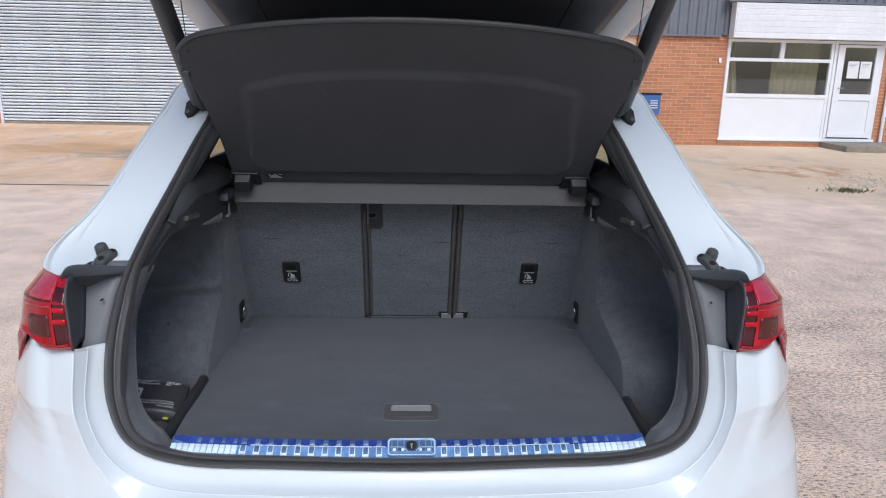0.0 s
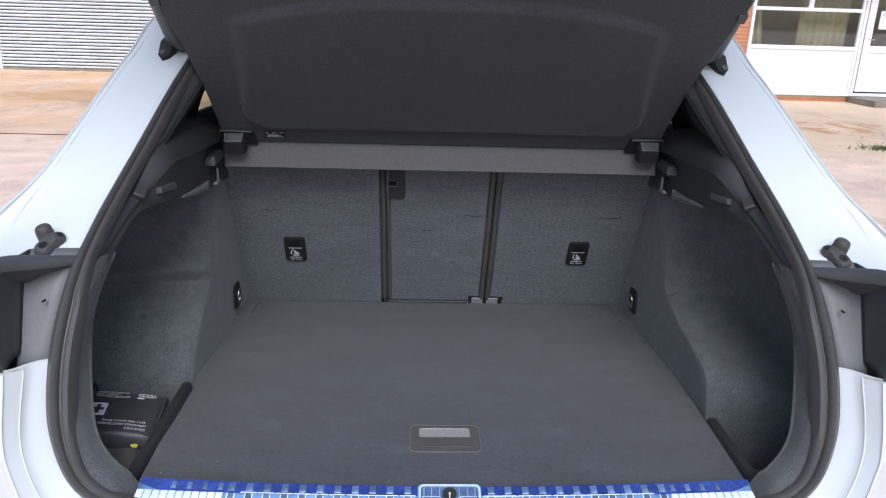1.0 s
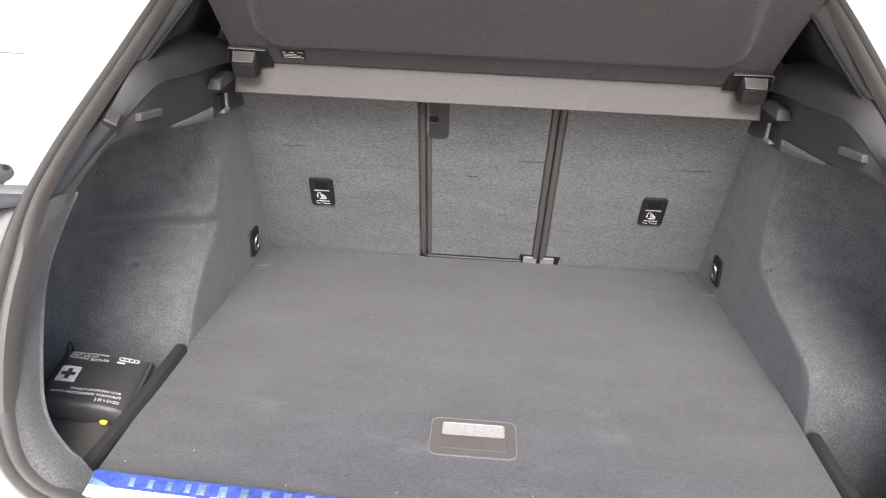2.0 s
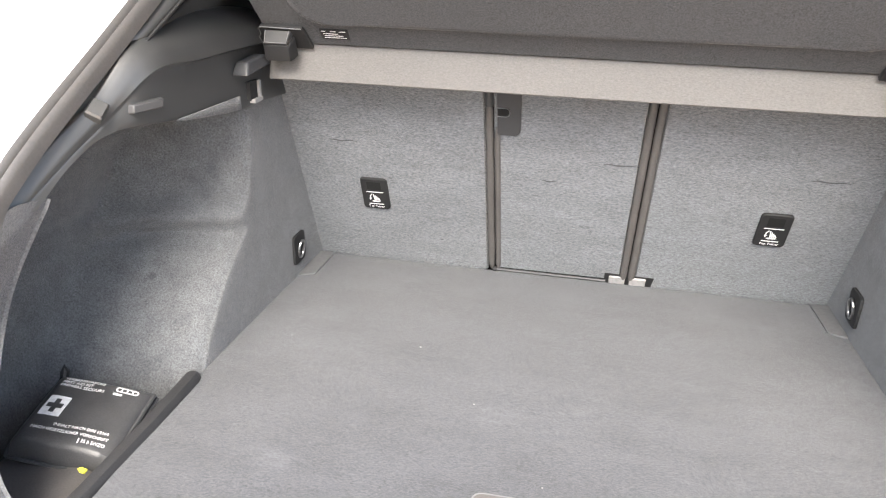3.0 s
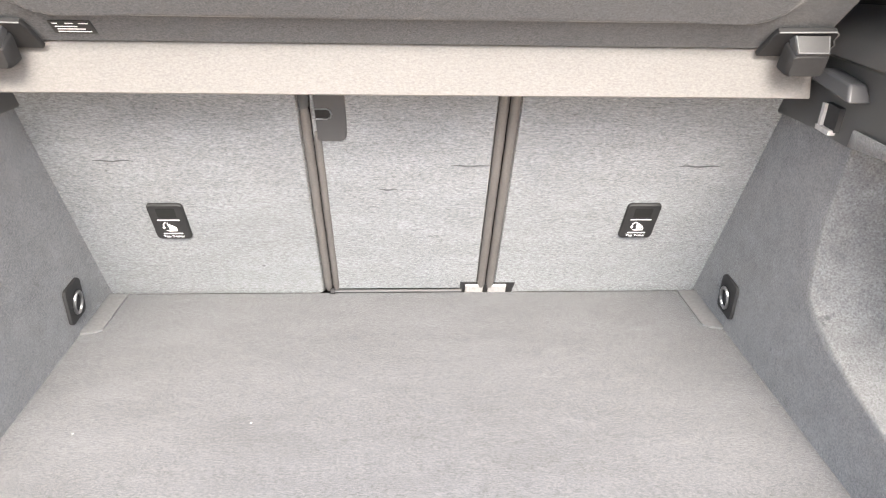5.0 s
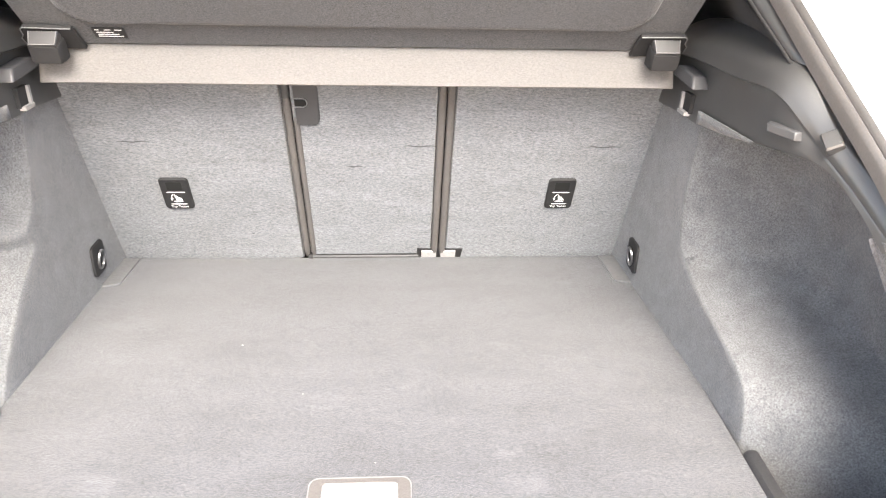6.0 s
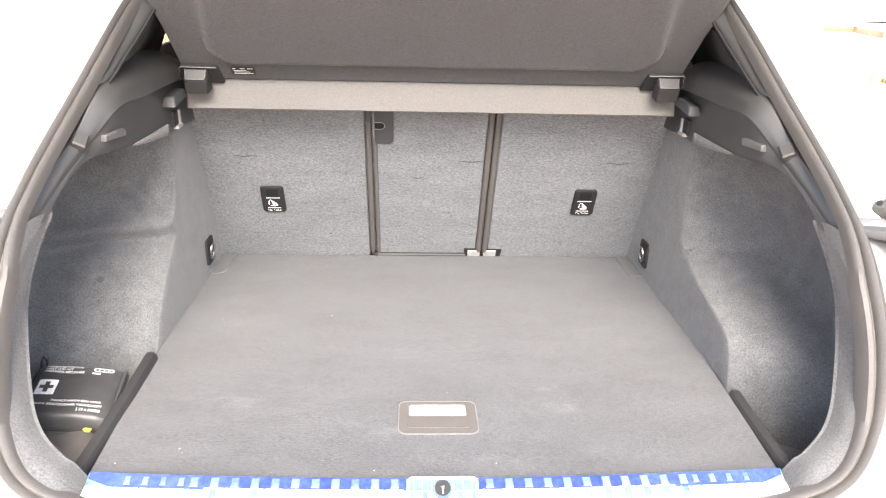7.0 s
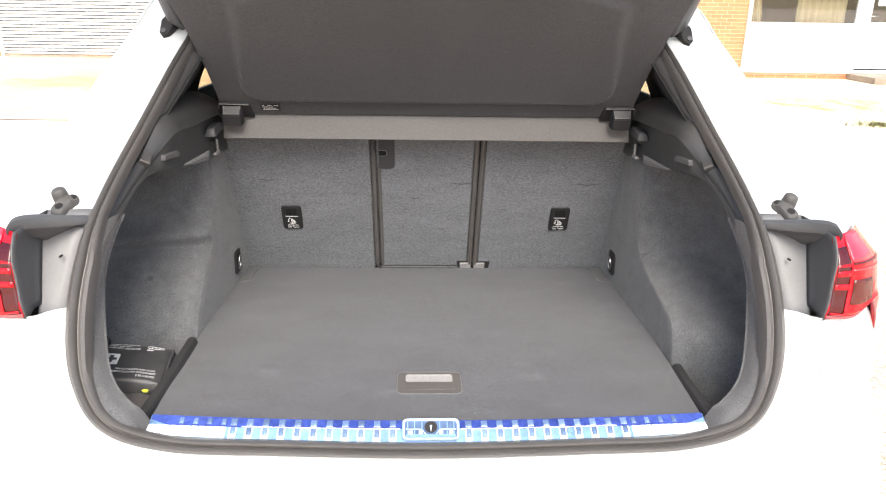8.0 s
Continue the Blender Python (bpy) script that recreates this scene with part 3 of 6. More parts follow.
start = np.array([[np.interp(t, STEPS[cut], seal_in[cut][:, q]) for q in range(3)] for t in np.linspace(0, STEPS[cut[-1]], 70)])
mid = start * 0.5 + hole * 0.5 + np.array([(0.0, -0.006, 0.006)] * 70)
back = hole + np.array([(0.10, 0.04, -0.01) if q[2] > 0.80 else (0.02, 0.03, -0.06) for q in hole])
lipf = hole + np.array([(0.004, 0.010, -0.003)] * 70)
rows = []
for a, b, c, d, e in zip(start, mid, hole, lipf, back):
    rows.append(spline([a, b, c, d, e], 12))
rows = np.array(rows)
for r in rows:                                 # let the sill plate into the frame
    for p in r:
        t = min(max((0.492 - p[0]) / 0.02, 0), 1)
        p[2] -= 0.030 * t
half = [rows[:, k] for k in range(12)]
for h in half:
    h[0][0] = 0.0
part("opening_trim", loft(mirror_rows(half)), M_TRIM, car, "dark carpet-covered frame inside the seal")


# ribbed sill plate with its blue film
def sill(x):
    """Crest, ridge and front edge of the sill plate at x."""
    q = (x / 0.47) ** 2
    return Vector((x, 0.012, 0.774 + 0.014 * q)), Vector((x, -0.006, 0.7705 + 0.010 * q)), Vector((x, -0.026, 0.757 + 0.020 * q))


xs = np.linspace(-0.468, 0.468, 60)
sill_plate = part("sill_plate", loft([[sill(x)[0] + Vector((0, 0.004, -0.014)) for x in xs], [sill(x)[0] for x in xs], [sill(x)[1] for x in xs], [sill(x)[2] for x in xs],
                                      [sill(x)[2] + Vector((0, -0.001, -0.012)) for x in xs]]), M_FILM, car, "ribbed aluminium sill plate with blue protective film", solid=0.002)


def rib_mesh(name, w, ends, rise):
    bm = bmesh.new()
    block((0, 0, 0), (w / 2, 0, 0), (0, ends / 2, 0), (0, 0, rise), bm, taper=0.82)
    me = bpy.data.meshes.new(name)
    bm.to_mesh(me)
    bm.free()
    return me


def on_sill(name, me, material, x, part_of, lift=0.0015, shift=0.0):
    a, b, c = sill(x)
    p, q = (a, b) if part_of == "film" else (b, c)
    o = new(name, me)
    o.parent = sill_plate
    slope = (q - p).normalized()
    right = (sill(x + 0.01)[0] - sill(x - 0.01)[0]).normalized()
    up = right.cross(-slope).normalized()
    o.matrix_basis = Matrix.Translation((p + q) / 2 + up * lift - slope * shift) @ Matrix((right, -slope, up)).transposed().to_4x4()
    return o


film_me, thin_me = rib_mesh("film_slot", 0.0110, 0.0150, 0.0006), rib_mesh("rib", 0.0108, 0.0215, 0.0014)
slot_me, end_me = rib_mesh("slot", 0.0086, 0.0140, 0.0005), rib_mesh("film_slot", 0.0080, 0.0125, 0.0006)
side_me, foot_me, ridge_me = rib_mesh("rib_side", 0.0017, 0.0215, 0.0014), rib_mesh("rib_foot", 0.0118, 0.0062, 0.0016), rib_mesh("ridge_line", 0.0262, 0.0013, 0.0008)
film_me.materials.append(M_SLATE), end_me.materials.append(M_SLATE), slot_me.materials.append(M_SLATE)
for me in (thin_me, side_me, foot_me, ridge_me):
    me.materials.append(M_ALU)
n_strip = 40
for x0, x1 in ((-0.466, -0.049), (0.049, 0.466)):
    xs_f = np.linspace(x0, x1, n_strip)
    edge_f = [min(1.0, (0.466 - abs(x)) / 0.06 + 0.45) for x in xs_f]
    up = Vector((0, 0.18, 0.98)) * 0.0012
    part("blue_film", loft([[sill(x)[0] + up for x in xs_f], [sill(x)[0].lerp(sill(x)[1], e * (1.1 + 0.12 * noise.noise((x * 22, 0, 0)))) + up for x, e in zip(xs_f, edge_f)]]), M_BLUE, sill_plate, "translucent blue protective film", smooth=False)
for side in (-1, 1):
    for k in range(11):                            # raised ribs still under the film: bright sides and foot round a bluish slot
        x = side * (0.064 + 0.0265 * k)
        on_sill("film_slot", film_me, M_SLATE, x, "film", 0.0022)
        on_sill("rib_side", side_me, M_ALU, x - 0.0053, "front")
        on_sill("rib_side", side_me, M_ALU, x + 0.0053, "front")
        on_sill("slot", slot_me, M_SLATE, x, "front", 0.0012, shift=0.0035)
        on_sill("rib_foot", foot_me, M_ALU, x, "front", shift=-0.0078)
        if k < 10:
            on_sill("ridge_line", ridge_me, M_ALU, x, "front", 0.0018, shift=0.0112)
    for k in range(11):                            # bare bright ribs at the ends
        x = side * (0.346 + 0.0116 * k)
        on_sill("rib", thin_me, M_ALU, x, "front")
        if k % 2 == 0 and k < 8:
            on_sill("film_slot", end_me, M_SLATE, x, "film", 0.0022)
lock_m = frame_at(Vector((0, -0.009, 0.7695)), (1, 0, 0), (0, 0.87, 0.42))
lock = part("lock_surround", ring_plate(rrect(0.047, 0.0195, 0.007), rrect(0.0440, 0.0168, 0.005), lock_m, 0.005), M_PALE, sill_plate, "bright rounded lock surround")
part("lock_panel", plate(rrect(0.0440, 0.0168, 0.005), lock_m, 0.002), M_SLATE, sill_plate, "blue-filmed lock panel")
for bx in (-0.0390, -0.0275, -0.0150, 0.0150, 0.0275, 0.0390):
    part("lock_rib", plate(rrect(0.0008, 0.013, 0.0004), lock_m @ pose(bx, 0.002, 0.002), 0.0016), M_FILM, sill_plate, smooth=False)
part("lock_ledge", plate(rrect(0.042, 0.0028, 0.002), lock_m @ pose(0, -0.0130, 0.002), 0.003), M_FILM, sill_plate)
part("lock_bridge", tube([lock_m @ Vector((x, 0.0005 - 0.0125 * math.exp(-(x / 0.012) ** 4), 0.0030)) for x in np.linspace(-0.042, 0.042, 25)], 0.0008, 6), M_PALE, sill_plate, "bright edge under the lock opening")
for bx in (-0.034, -0.017, 0.017, 0.034):
    part("lock_pad", plate(rrect(0.0032, 0.0042, 0.001), lock_m @ pose(bx, -0.0070, 0.002), 0.0016), M_ALU, sill_plate, smooth=False)
part("lock_hole", plate([(0.0108 * math.cos(a), 0.0050 + 0.0110 * math.sin(a)) for a in np.linspace(0, 2 * math.pi, 20)[:-1]], lock_m, 0.0035), M_BLACK, sill_plate, "black lock opening")
part("striker_pin", tube([lock_m @ Vector((0, -0.004, 0.0036)), lock_m @ Vector((0, 0.003, 0.0042)), lock_m @ Vector((0, 0.006, 0.0046))], [0.0014, 0.0016, 0.0030]), M_METAL, sill_plate, "steel striker pin")


# ---- boot interior ----
def floor_z(y):
    return 0.760 - 0.041 * y


FLOOR = [(0.470, 0.030), (0.486, 0.040), (0.506, 0.385), (0.506, 0.790), (0.478, 0.876), (0.474, 0.8885)]
outer = FLOOR + [(-x, y) for x, y in FLOOR[::-1]]
hx, hy0, hy1 = 0.060, 0.139, 0.217
bm = bmesh.new()
lo = [bm.verts.new((x, y, floor_z(y))) for x, y in outer]
hi = [bm.verts.new((x, y, floor_z(y))) for x, y in ((-hx, hy0), (hx, hy0), (hx, hy1), (-hx, hy1))]
edges = [bm.edges.new((l[i], l[(i + 1) % len(l)])) for l in (lo, hi) for i in range(len(l))]
bmesh.ops.triangle_fill(bm, edges=edges, use_beauty=True)
boot_floor = tagged(part("boot_floor", bm, M_CARPET, None, smooth=False, solid=0.016), "flat dark grey carpeted boot floor panel with a lift handle", "boot floor")
hm = frame_at(Vector((0, 0.178, floor_z(0.178))), (1, 0, 0), (0, 1, -0.041))
handle = part("handle", ring_plate(rrect(0.062, 0.0445, 0.012), [(x, y + 0.020) for x, y in rrect(0.046, 0.0165, 0.004)], hm @ pose(0, 0, -0.004), 0.0052), M_PIPING, boot_floor, "grey plastic lift-handle surround", smooth=False)
bm = bmesh.new()
pocket = [[hm @ Vector((x, y, z)) for x, y, z in r] for r in
          ([(-0.046, 0.0368, 0.0), (0.046, 0.0368, 0.0)], [(-0.045, 0.036, -0.001), (0.045, 0.036, -0.001)], [(-0.045, 0.018, -0.0018), (0.045, 0.018, -0.0018)], [(-0.046, 0.0035, -0.0026), (0.046, 0.0035, -0.0026)], [(-0.046, 0.0033, 0.0), (0.046, 0.0033, 0.0)])]
loft(pocket, bm)
for e in (0, 1):
    bm.faces.new([bm.verts.new(r[e]) for r in pocket])
part("handle_recess", bm, M_HANDLE, handle, "pale grey recess of the handle", smooth=False)
part("handle_rim", ring_plate(rrect(0.0628, 0.0453, 0.013), rrect(0.0612, 0.0437, 0.012), hm, 0.0018), M_RIM, handle, "thin pale rim", smooth=False)
part("handle_grip", plate(rrect(0.048, 0.011, 0.003), hm @ pose(0, -0.018, 0.0012), 0.0012, lip=0.0006), M_PIPING, handle)


def arch_y(z, s):
    """Where the wheel arch folds over into the side wall."""
    if s < 0:
        return float(np.interp(z, (0.62, 0.754, 0.844, 0.903, 1.0, 1.09), (0.36, 0.392, 0.475, 0.565, 0.60, 0.615)))
    return float(np.interp(z, (0.62, 0.747, 0.80, 0.830, 0.846, 0.862, 0.90, 0.99, 1.09), (0.26, 0.268, 0.280, 0.302, 0.362, 0.480, 0.570, 0.582, 0.572)))


HEM_Y, HEM_Z = (0.20, 0.242, 0.289, 0.341, 0.415, 0.563, 0.670, 1.0), (1.080, 1.107, 1.130, 1.134, 1.125, 1.103, 1.100, 1.08)
for s in (-1, 1):
    rows = []
    for z in np.linspace(0.66, 1.135, 96):
        ya = sum(arch_y(z + d * (0.03 if s < 0 else 0.011), s) for d in (-1, -0.5, 0, 0.5, 1)) / 5
        if s < 0:                                  # rolled step over the arch
            ya -= 0.020 * math.exp(-((z - 0.932) / 0.018) ** 2) - 0.012 * math.exp(-((z - 0.902) / 0.015) ** 2)
        xo = float(np.interp(z, (0.66, 0.95, 1.05, 1.135), (0.722, 0.722, 0.690, 0.640) if s < 0 else (0.700, 0.690, 0.668, 0.635)))
        yo = float(np.interp(z, (0.66, 1.02, 1.08, 1.135), (0.075, 0.09, 0.215, 0.29)))
        ew = min(0.650, xo - 0.03)
        slant = 0.0 if s < 0 else 0.045            # this side's arch turns further towards the opening
        row = spline([(0.506, 0.99, z), (0.506, 0.90, z), (0.506, ya + 0.12, z), (0.507, ya + 0.022, z), (0.514, ya + 0.004, z), (0.532, ya - 0.010, z), (0.590, ya - 0.028 - slant * 0.4, z),
                      (ew, ya - 0.048 - slant * 0.8, z), (xo - 0.018, ya - 0.082 - slant, z), (xo - 0.003, ya - 0.130 - slant, z), (xo + 0.003, max(0.20, yo + 0.05), z), (xo - 0.006, max(0.13, yo + 0.02), z), (min(0.655, xo - 0.02), yo, z)], 76)
        for p in row:                              # tuck the lining in behind the moulding's hem
            top = float(np.interp(p[1], HEM_Y, HEM_Z)) + 0.004
            if p[2] > top:
                p[0] += min(p[2] - top, 0.03) * 0.8
                p[2] = top
        rows.append(flip(row, s))
    side_panel = part("side_panel", loft(rows), M_FELT, car, "dark grey felt side lining moulded over the wheel arch", solid=0.004)
    # storage well beside the floor
    bm = box(s * 0.47, s * 0.74, 0.0, 0.47, 0.655, 0.668)
    part("side_well", bm, M_FELT, car)
    # bar along the floor's edge
    bar_pts = [(0.504, 0.036, 0.7600, 0.95), (0.504, 0.12, 0.7575, 0.95), (0.505, 0.25, 0.7545, 0.95), (0.509, 0.362, 0.7520, 0.95), (0.510, 0.371, 0.7505, 0.8), (0.510, 0.375, 0.748, 0.5)]
    bm = bmesh.new()
    rows = []
    for bx, by, bz, bs in bar_pts:
        by = by if s < 0 else 0.036 + (by - 0.036) * 0.64
        rows.append([Vector((s * (bx + a * bs), by, bz + (c if c < -0.02 else c * bs))) for a, c in ((-0.0130, -0.05), (-0.0130, -0.006), (-0.0108, 0.001), (-0.0075, 0.0055), (0.0, 0.0070), (0.0075, 0.0055), (0.0108, 0.001), (0.0130, -0.006), (0.0130, -0.05))])
    loft(rows, bm, closed=True)
    for r in (rows[0], rows[-1]):
        bm.faces.new([bm.verts.new(p) for p in r])
    part("floor_edge_bar", bm, M_EDGE, car, "black plastic bar along the boot floor's edge")

    # plastic upper moulding: a band beside the seal that bends forward into a padded shoulder over a plain face
    SHELL = [(0.6232, 0.1858, 1.0756), (0.620, 0.205, 1.090), (0.610, 0.265, 1.135), (0.596, 0.325, 1.172), (0.592, 0.395, 1.217), (0.66, 0.445, 1.205), (0.678, 0.550, 1.205), (0.680, 0.730, 1.19), (0.680, 0.80, 1.17), (0.680, 1.0, 1.16)]
    BACK = [(0.5905, 0.1708, 1.0846), (0.586, 0.190, 1.098), (0.572, 0.250, 1.140), (0.556, 0.306, 1.175), (0.549, 0.370, 1.226), (0.592, 0.440, 1.232), (0.610, 0.550, 1.236), (0.617, 0.730, 1.216), (0.617, 0.80, 1.185), (0.615, 1.0, 1.17)]
    CROWN = [(0.5765, 0.1588, 1.0852), (0.572, 0.178, 1.098), (0.558, 0.238, 1.138), (0.5425, 0.294, 1.173), (0.532, 0.356, 1.226), (0.560, 0.440, 1.247), (0.566, 0.550, 1.250), (0.564, 0.730, 1.235), (0.564, 0.80, 1.195), (0.56, 1.0, 1.175)]
    ROLL = [(0.5723, 0.1621, 1.0809), (0.5675, 0.181, 1.0935), (0.5525, 0.240, 1.133), (0.5365, 0.295, 1.169), (0.519, 0.360, 1.225), (0.528, 0.446, 1.246), (0.528, 0.550, 1.247), (0.524, 0.730, 1.222), (0.524, 0.79, 1.19), (0.53, 1.0, 1.17)]
    BROW = [(0.567, 0.1678, 1.074), (0.5620, 0.186, 1.0865), (0.5465, 0.243, 1.1255), (0.5300, 0.298, 1.160), (0.506, 0.364, 1.214), (0.500, 0.450, 1.223), (0.497, 0.550, 1.223), (0.496, 0.730, 1.202), (0.50, 0.79, 1.185), (0.505, 1.0, 1.165)]
    CREASE = [(0.5653, 0.1714, 1.0713), (0.5605, 0.190, 1.0830), (0.5455, 0.248, 1.1195), (0.5285, 0.302, 1.152), (0.4985, 0.365, 1.1985), (0.4905, 0.455, 1.1980), (0.488, 0.555, 1.197), (0.486, 0.690, 1.192), (0.49, 0.79, 1.18), (0.49, 1.0, 1.16)]
    TUCK = [(0.5648, 0.1748, 1.0706), (0.5600, 0.193, 1.0820), (0.5450, 0.250, 1.1175), (0.5275, 0.305, 1.149), (0.5035, 0.368, 1.1935), (0.5040, 0.455, 1.1945), (0.5025, 0.555, 1.1935), (0.4995, 0.690, 1.1885), (0.497, 0.79, 1.17), (0.50, 1.0, 1.15)]
    LOW = [(0.5579, 0.1958, 1.0714), (0.5550, 0.207, 1.0800), (0.5460, 0.242, 1.1070), (0.533, 0.289, 1.130), (0.512, 0.341, 1.134), (0.503, 0.415, 1.125), (0.500, 0.563, 1.103), (0.497, 0.670, 1.100), (0.496, 0.79, 1.09), (0.495, 1.0, 1.08)]
    HEM = [(x + 0.006, y + 0.003, z - 0.002) for x, y, z in LOW]
    UNDER = [(x + 0.03, y + 0.010, z + 0.004) for x, y, z in LOW]
    cs = [spline(c, 96) for c in (SHELL, BACK, CROWN, ROLL, BROW, CREASE, TUCK, LOW, HEM, UNDER)]
    rows = []
    for j in range(96):
        shell, back_, crown, roll_, brow, crease, tuck, low_, hem, under = [c[j] for c in cs]
        face = [tuck * (1 - f) + low_ * f for f in (0.04, 0.2, 0.4, 0.6, 0.8, 0.96)]
        rows.append(flip(np.vstack([spline([shell, back_, crown, roll_, brow, crease], 36), [crease * 0.55 + tuck * 0.45 + np.array((0.001, 0, 0))], face, [low_ * 0.7 + hem * 0.3, hem, under]]), s))
    moulding = part("side_moulding", loft(rows), M_MOULD, car, "black plastic side moulding with a padded shoulder beside the parcel shelf")
    moulding.data.set_sharp_from_angle(angle=radians(50))
    # fittings on the moulding
    tm = frame_at(Vector((s * 0.5310, 0.2885, 1.1660)), (0.016, -s * 0.007, s * 0.010), (-s * 0.004, 0.021, 0.010))
    part("fixing_tab", plate(rrect(0.0100, 0.0120, 0.002), tm @ pose(0, 0, -0.010), 0.0130, lip=0.0025), M_MOULD, moulding)
    bm = block((s * 0.5065, 0.347, 1.1585), (-s * 0.0095, 0.0225, 0.0005), (0, 0.0015, 0.0060), (-s * 0.0055, -0.002, 0), taper=0.86)
    part("rail_clip", bm, M_PLASTIC_SOFT, moulding, bevel=0.0015)
    bm = box(min(s * 0.493, s * 0.503), max(s * 0.493, s * 0.503), 0.598, 0.627, 1.111, 1.140)
    part("hook_recess", bm, M_BLACK, moulding, smooth=False)
    bm = box(min(s * 0.489, s * 0.495), max(s * 0.489, s * 0.495), 0.6225, 0.6285, 1.112, 1.139)
    box(min(s * 0.487, s * 0.496), max(s * 0.487, s * 0.496), 0.600, 0.6285, 1.1075, 1.1130, bm)
    part("bag_hook", bm, M_HANDLE, moulding, "pale grey bag hook", smooth=False)
    bm = block((s * 0.490, 0.603, 1.168), (0.014, 0, 0), (0, 0.042, 0.003), (0, 0, 0.009), taper=0.72)
    part("shelf_rest", bm, M_PLASTIC, moulding, bevel=0.003)
    # soft insert below the moulding
    ins = [spline([(0.502, 0.401, 1.1285), (0.4995, 0.47, 1.127), (0.4970, 0.566, 1.125)], 12), spline([(0.5030, 0.407, 1.1260), (0.5000, 0.47, 1.116), (0.4980, 0.570, 1.1045)], 12)]
    part("moulding_insert", loft([flip(r, s) for r in ins]), M_TRIM, moulding, "grey felt insert under the moulding", solid=0.003)
    # rounded strip beside the seal, ending on the moulding
    A = [(0.548, 0.345, 1.216), (0.536, 0.440, 1.288), (0.500, 0.590, 1.410), (0.44, 0.73, 1.48)]
    B = [(0.521, 0.363, 1.221), (0.497, 0.468, 1.289), (0.448, 0.610, 1.398), (0.39, 0.75, 1.455)]
    C = [(0.534, 0.40, 1.222), (0.514, 0.50, 1.287), (0.477, 0.64, 1.387), (0.42, 0.78, 1.445)]
    rows = []
    for j, (a_, b_) in enumerate(zip(spline(A, 30), spline(B, 30))):
        m_, w_ = (a_ + b_) / 2, (b_ - a_) / 2
        out_ = np.array((-0.35, -0.75, 0.55)) * 0.012
        k = (0.0, 0.55, 0.85, 1.0)[min(j, 3)] if j < 4 else 1.0
        rows.append(flip([m_ - w_ * math.cos(q) * k + out_ * (math.sin(q) * k - 0.35) for q in np.linspace(0, math.pi, 13)], s))
    part("pillar_strip", loft(rows), M_MOULD, car, "rounded dark plastic strip beside the seal", solid=0.003)
    part("pillar_lining", loft([flip(spline(c, 20), s) for c in (B, C)]), M_BLACK, car, solid=0.004)
    # inner side wall round the quarter window
    W0 = [(0.55, 0.400, 1.225), (0.51, 0.50, 1.285), (0.475, 0.64, 1.385), (0.42, 0.78, 1.445)]
    W1 = [(0.664, 1.04, 1.188), (0.690, 1.23, 1.245), (0.675, 1.45, 1.36), (0.62, 1.55, 1.47)]
    part("quarter_lining", loft([flip(spline(c, 14), s) for c in (W0, W1)]), M_BLACK, car, "black lining beside the quarter window", solid=0.01)
    qg = bmesh.new()
    loft([flip([(0.698, 0.95, 1.185), (0.675, 0.95, 1.40)], s), flip([(0.712, 1.75, 1.18), (0.690, 1.75, 1.42)], s)], qg)
    part("quarter_window", qg, M_TINT, car, "small tinted quarter window")
    part("door_pillar", loft([flip([(0.62, 1.14, 1.0), (0.575, 1.14, 1.52)], s), flip([(0.66, 1.9, 1.0), (0.62, 1.9, 1.53)], s)]), M_BLACK, car, solid=0.02)
    bm = loft([flip([(0.665, 0.70, 1.0), (0.680, 0.70, 1.192)], s), flip([(0.69, 1.9, 1.0), (0.70, 1.9, 1.175)], s)])
    part("door_lining", bm, M_BLACK, car, solid=0.02)

    # load-lashing eye on the side wall
    em = frame_at(Vector((s * 0.5045, 0.763, 0.788)), (0, -s, 0), (0, 0.25, 1))
    eye = part("lashing_eye", plate(rrect(0.026, 0.030, 0.009), em, 0.0045, lip=0.001), M_BLACK, car, "black plate with a folding chrome lashing ring")
    part("ring", tube([em @ Vector((0.0125 * math.cos(a), -0.002 + 0.0175 * math.sin(a), 0.0075 + 0.002 * math.sin(a))) for a in np.linspace(0.0, 2 * math.pi, 22)], 0.0024, 8), M_METAL, eye)
    # carpet flap in the corner
    bm = bmesh.new()
    fl = [(0.474, 0.884), (0.506, 0.885), (0.506, 0.762), (0.503, 0.758), (0.482, 0.766), (0.475, 0.772)]
    bm.faces.new([bm.verts.new((s * x, y, floor_z(y) + 0.0035)) for x, y in fl])
    part("corner_flap", bm, M_GRIP, car, "grey plastic corner flap beside the floor", smooth=False, solid=0.004)

# plain fore part that closes the cabin
FAR_CUT = [(x, 1.885, z) for x, y, z in FAR[4:]]


def section(y, roof, shoulder, wide):
    pts = []
    for k, (x, _, z) in enumerate(FAR[4:]):
        if k < 5:
            pts.append((x * wide, y, 0.55 + (z - 0.55) / 0.48 * (shoulder - 0.55)))
        else:
            pts.append((x * wide, y, shoulder + (z - 1.03) / 0.505 * (roof - shoulder)))
    return np.array(pts)


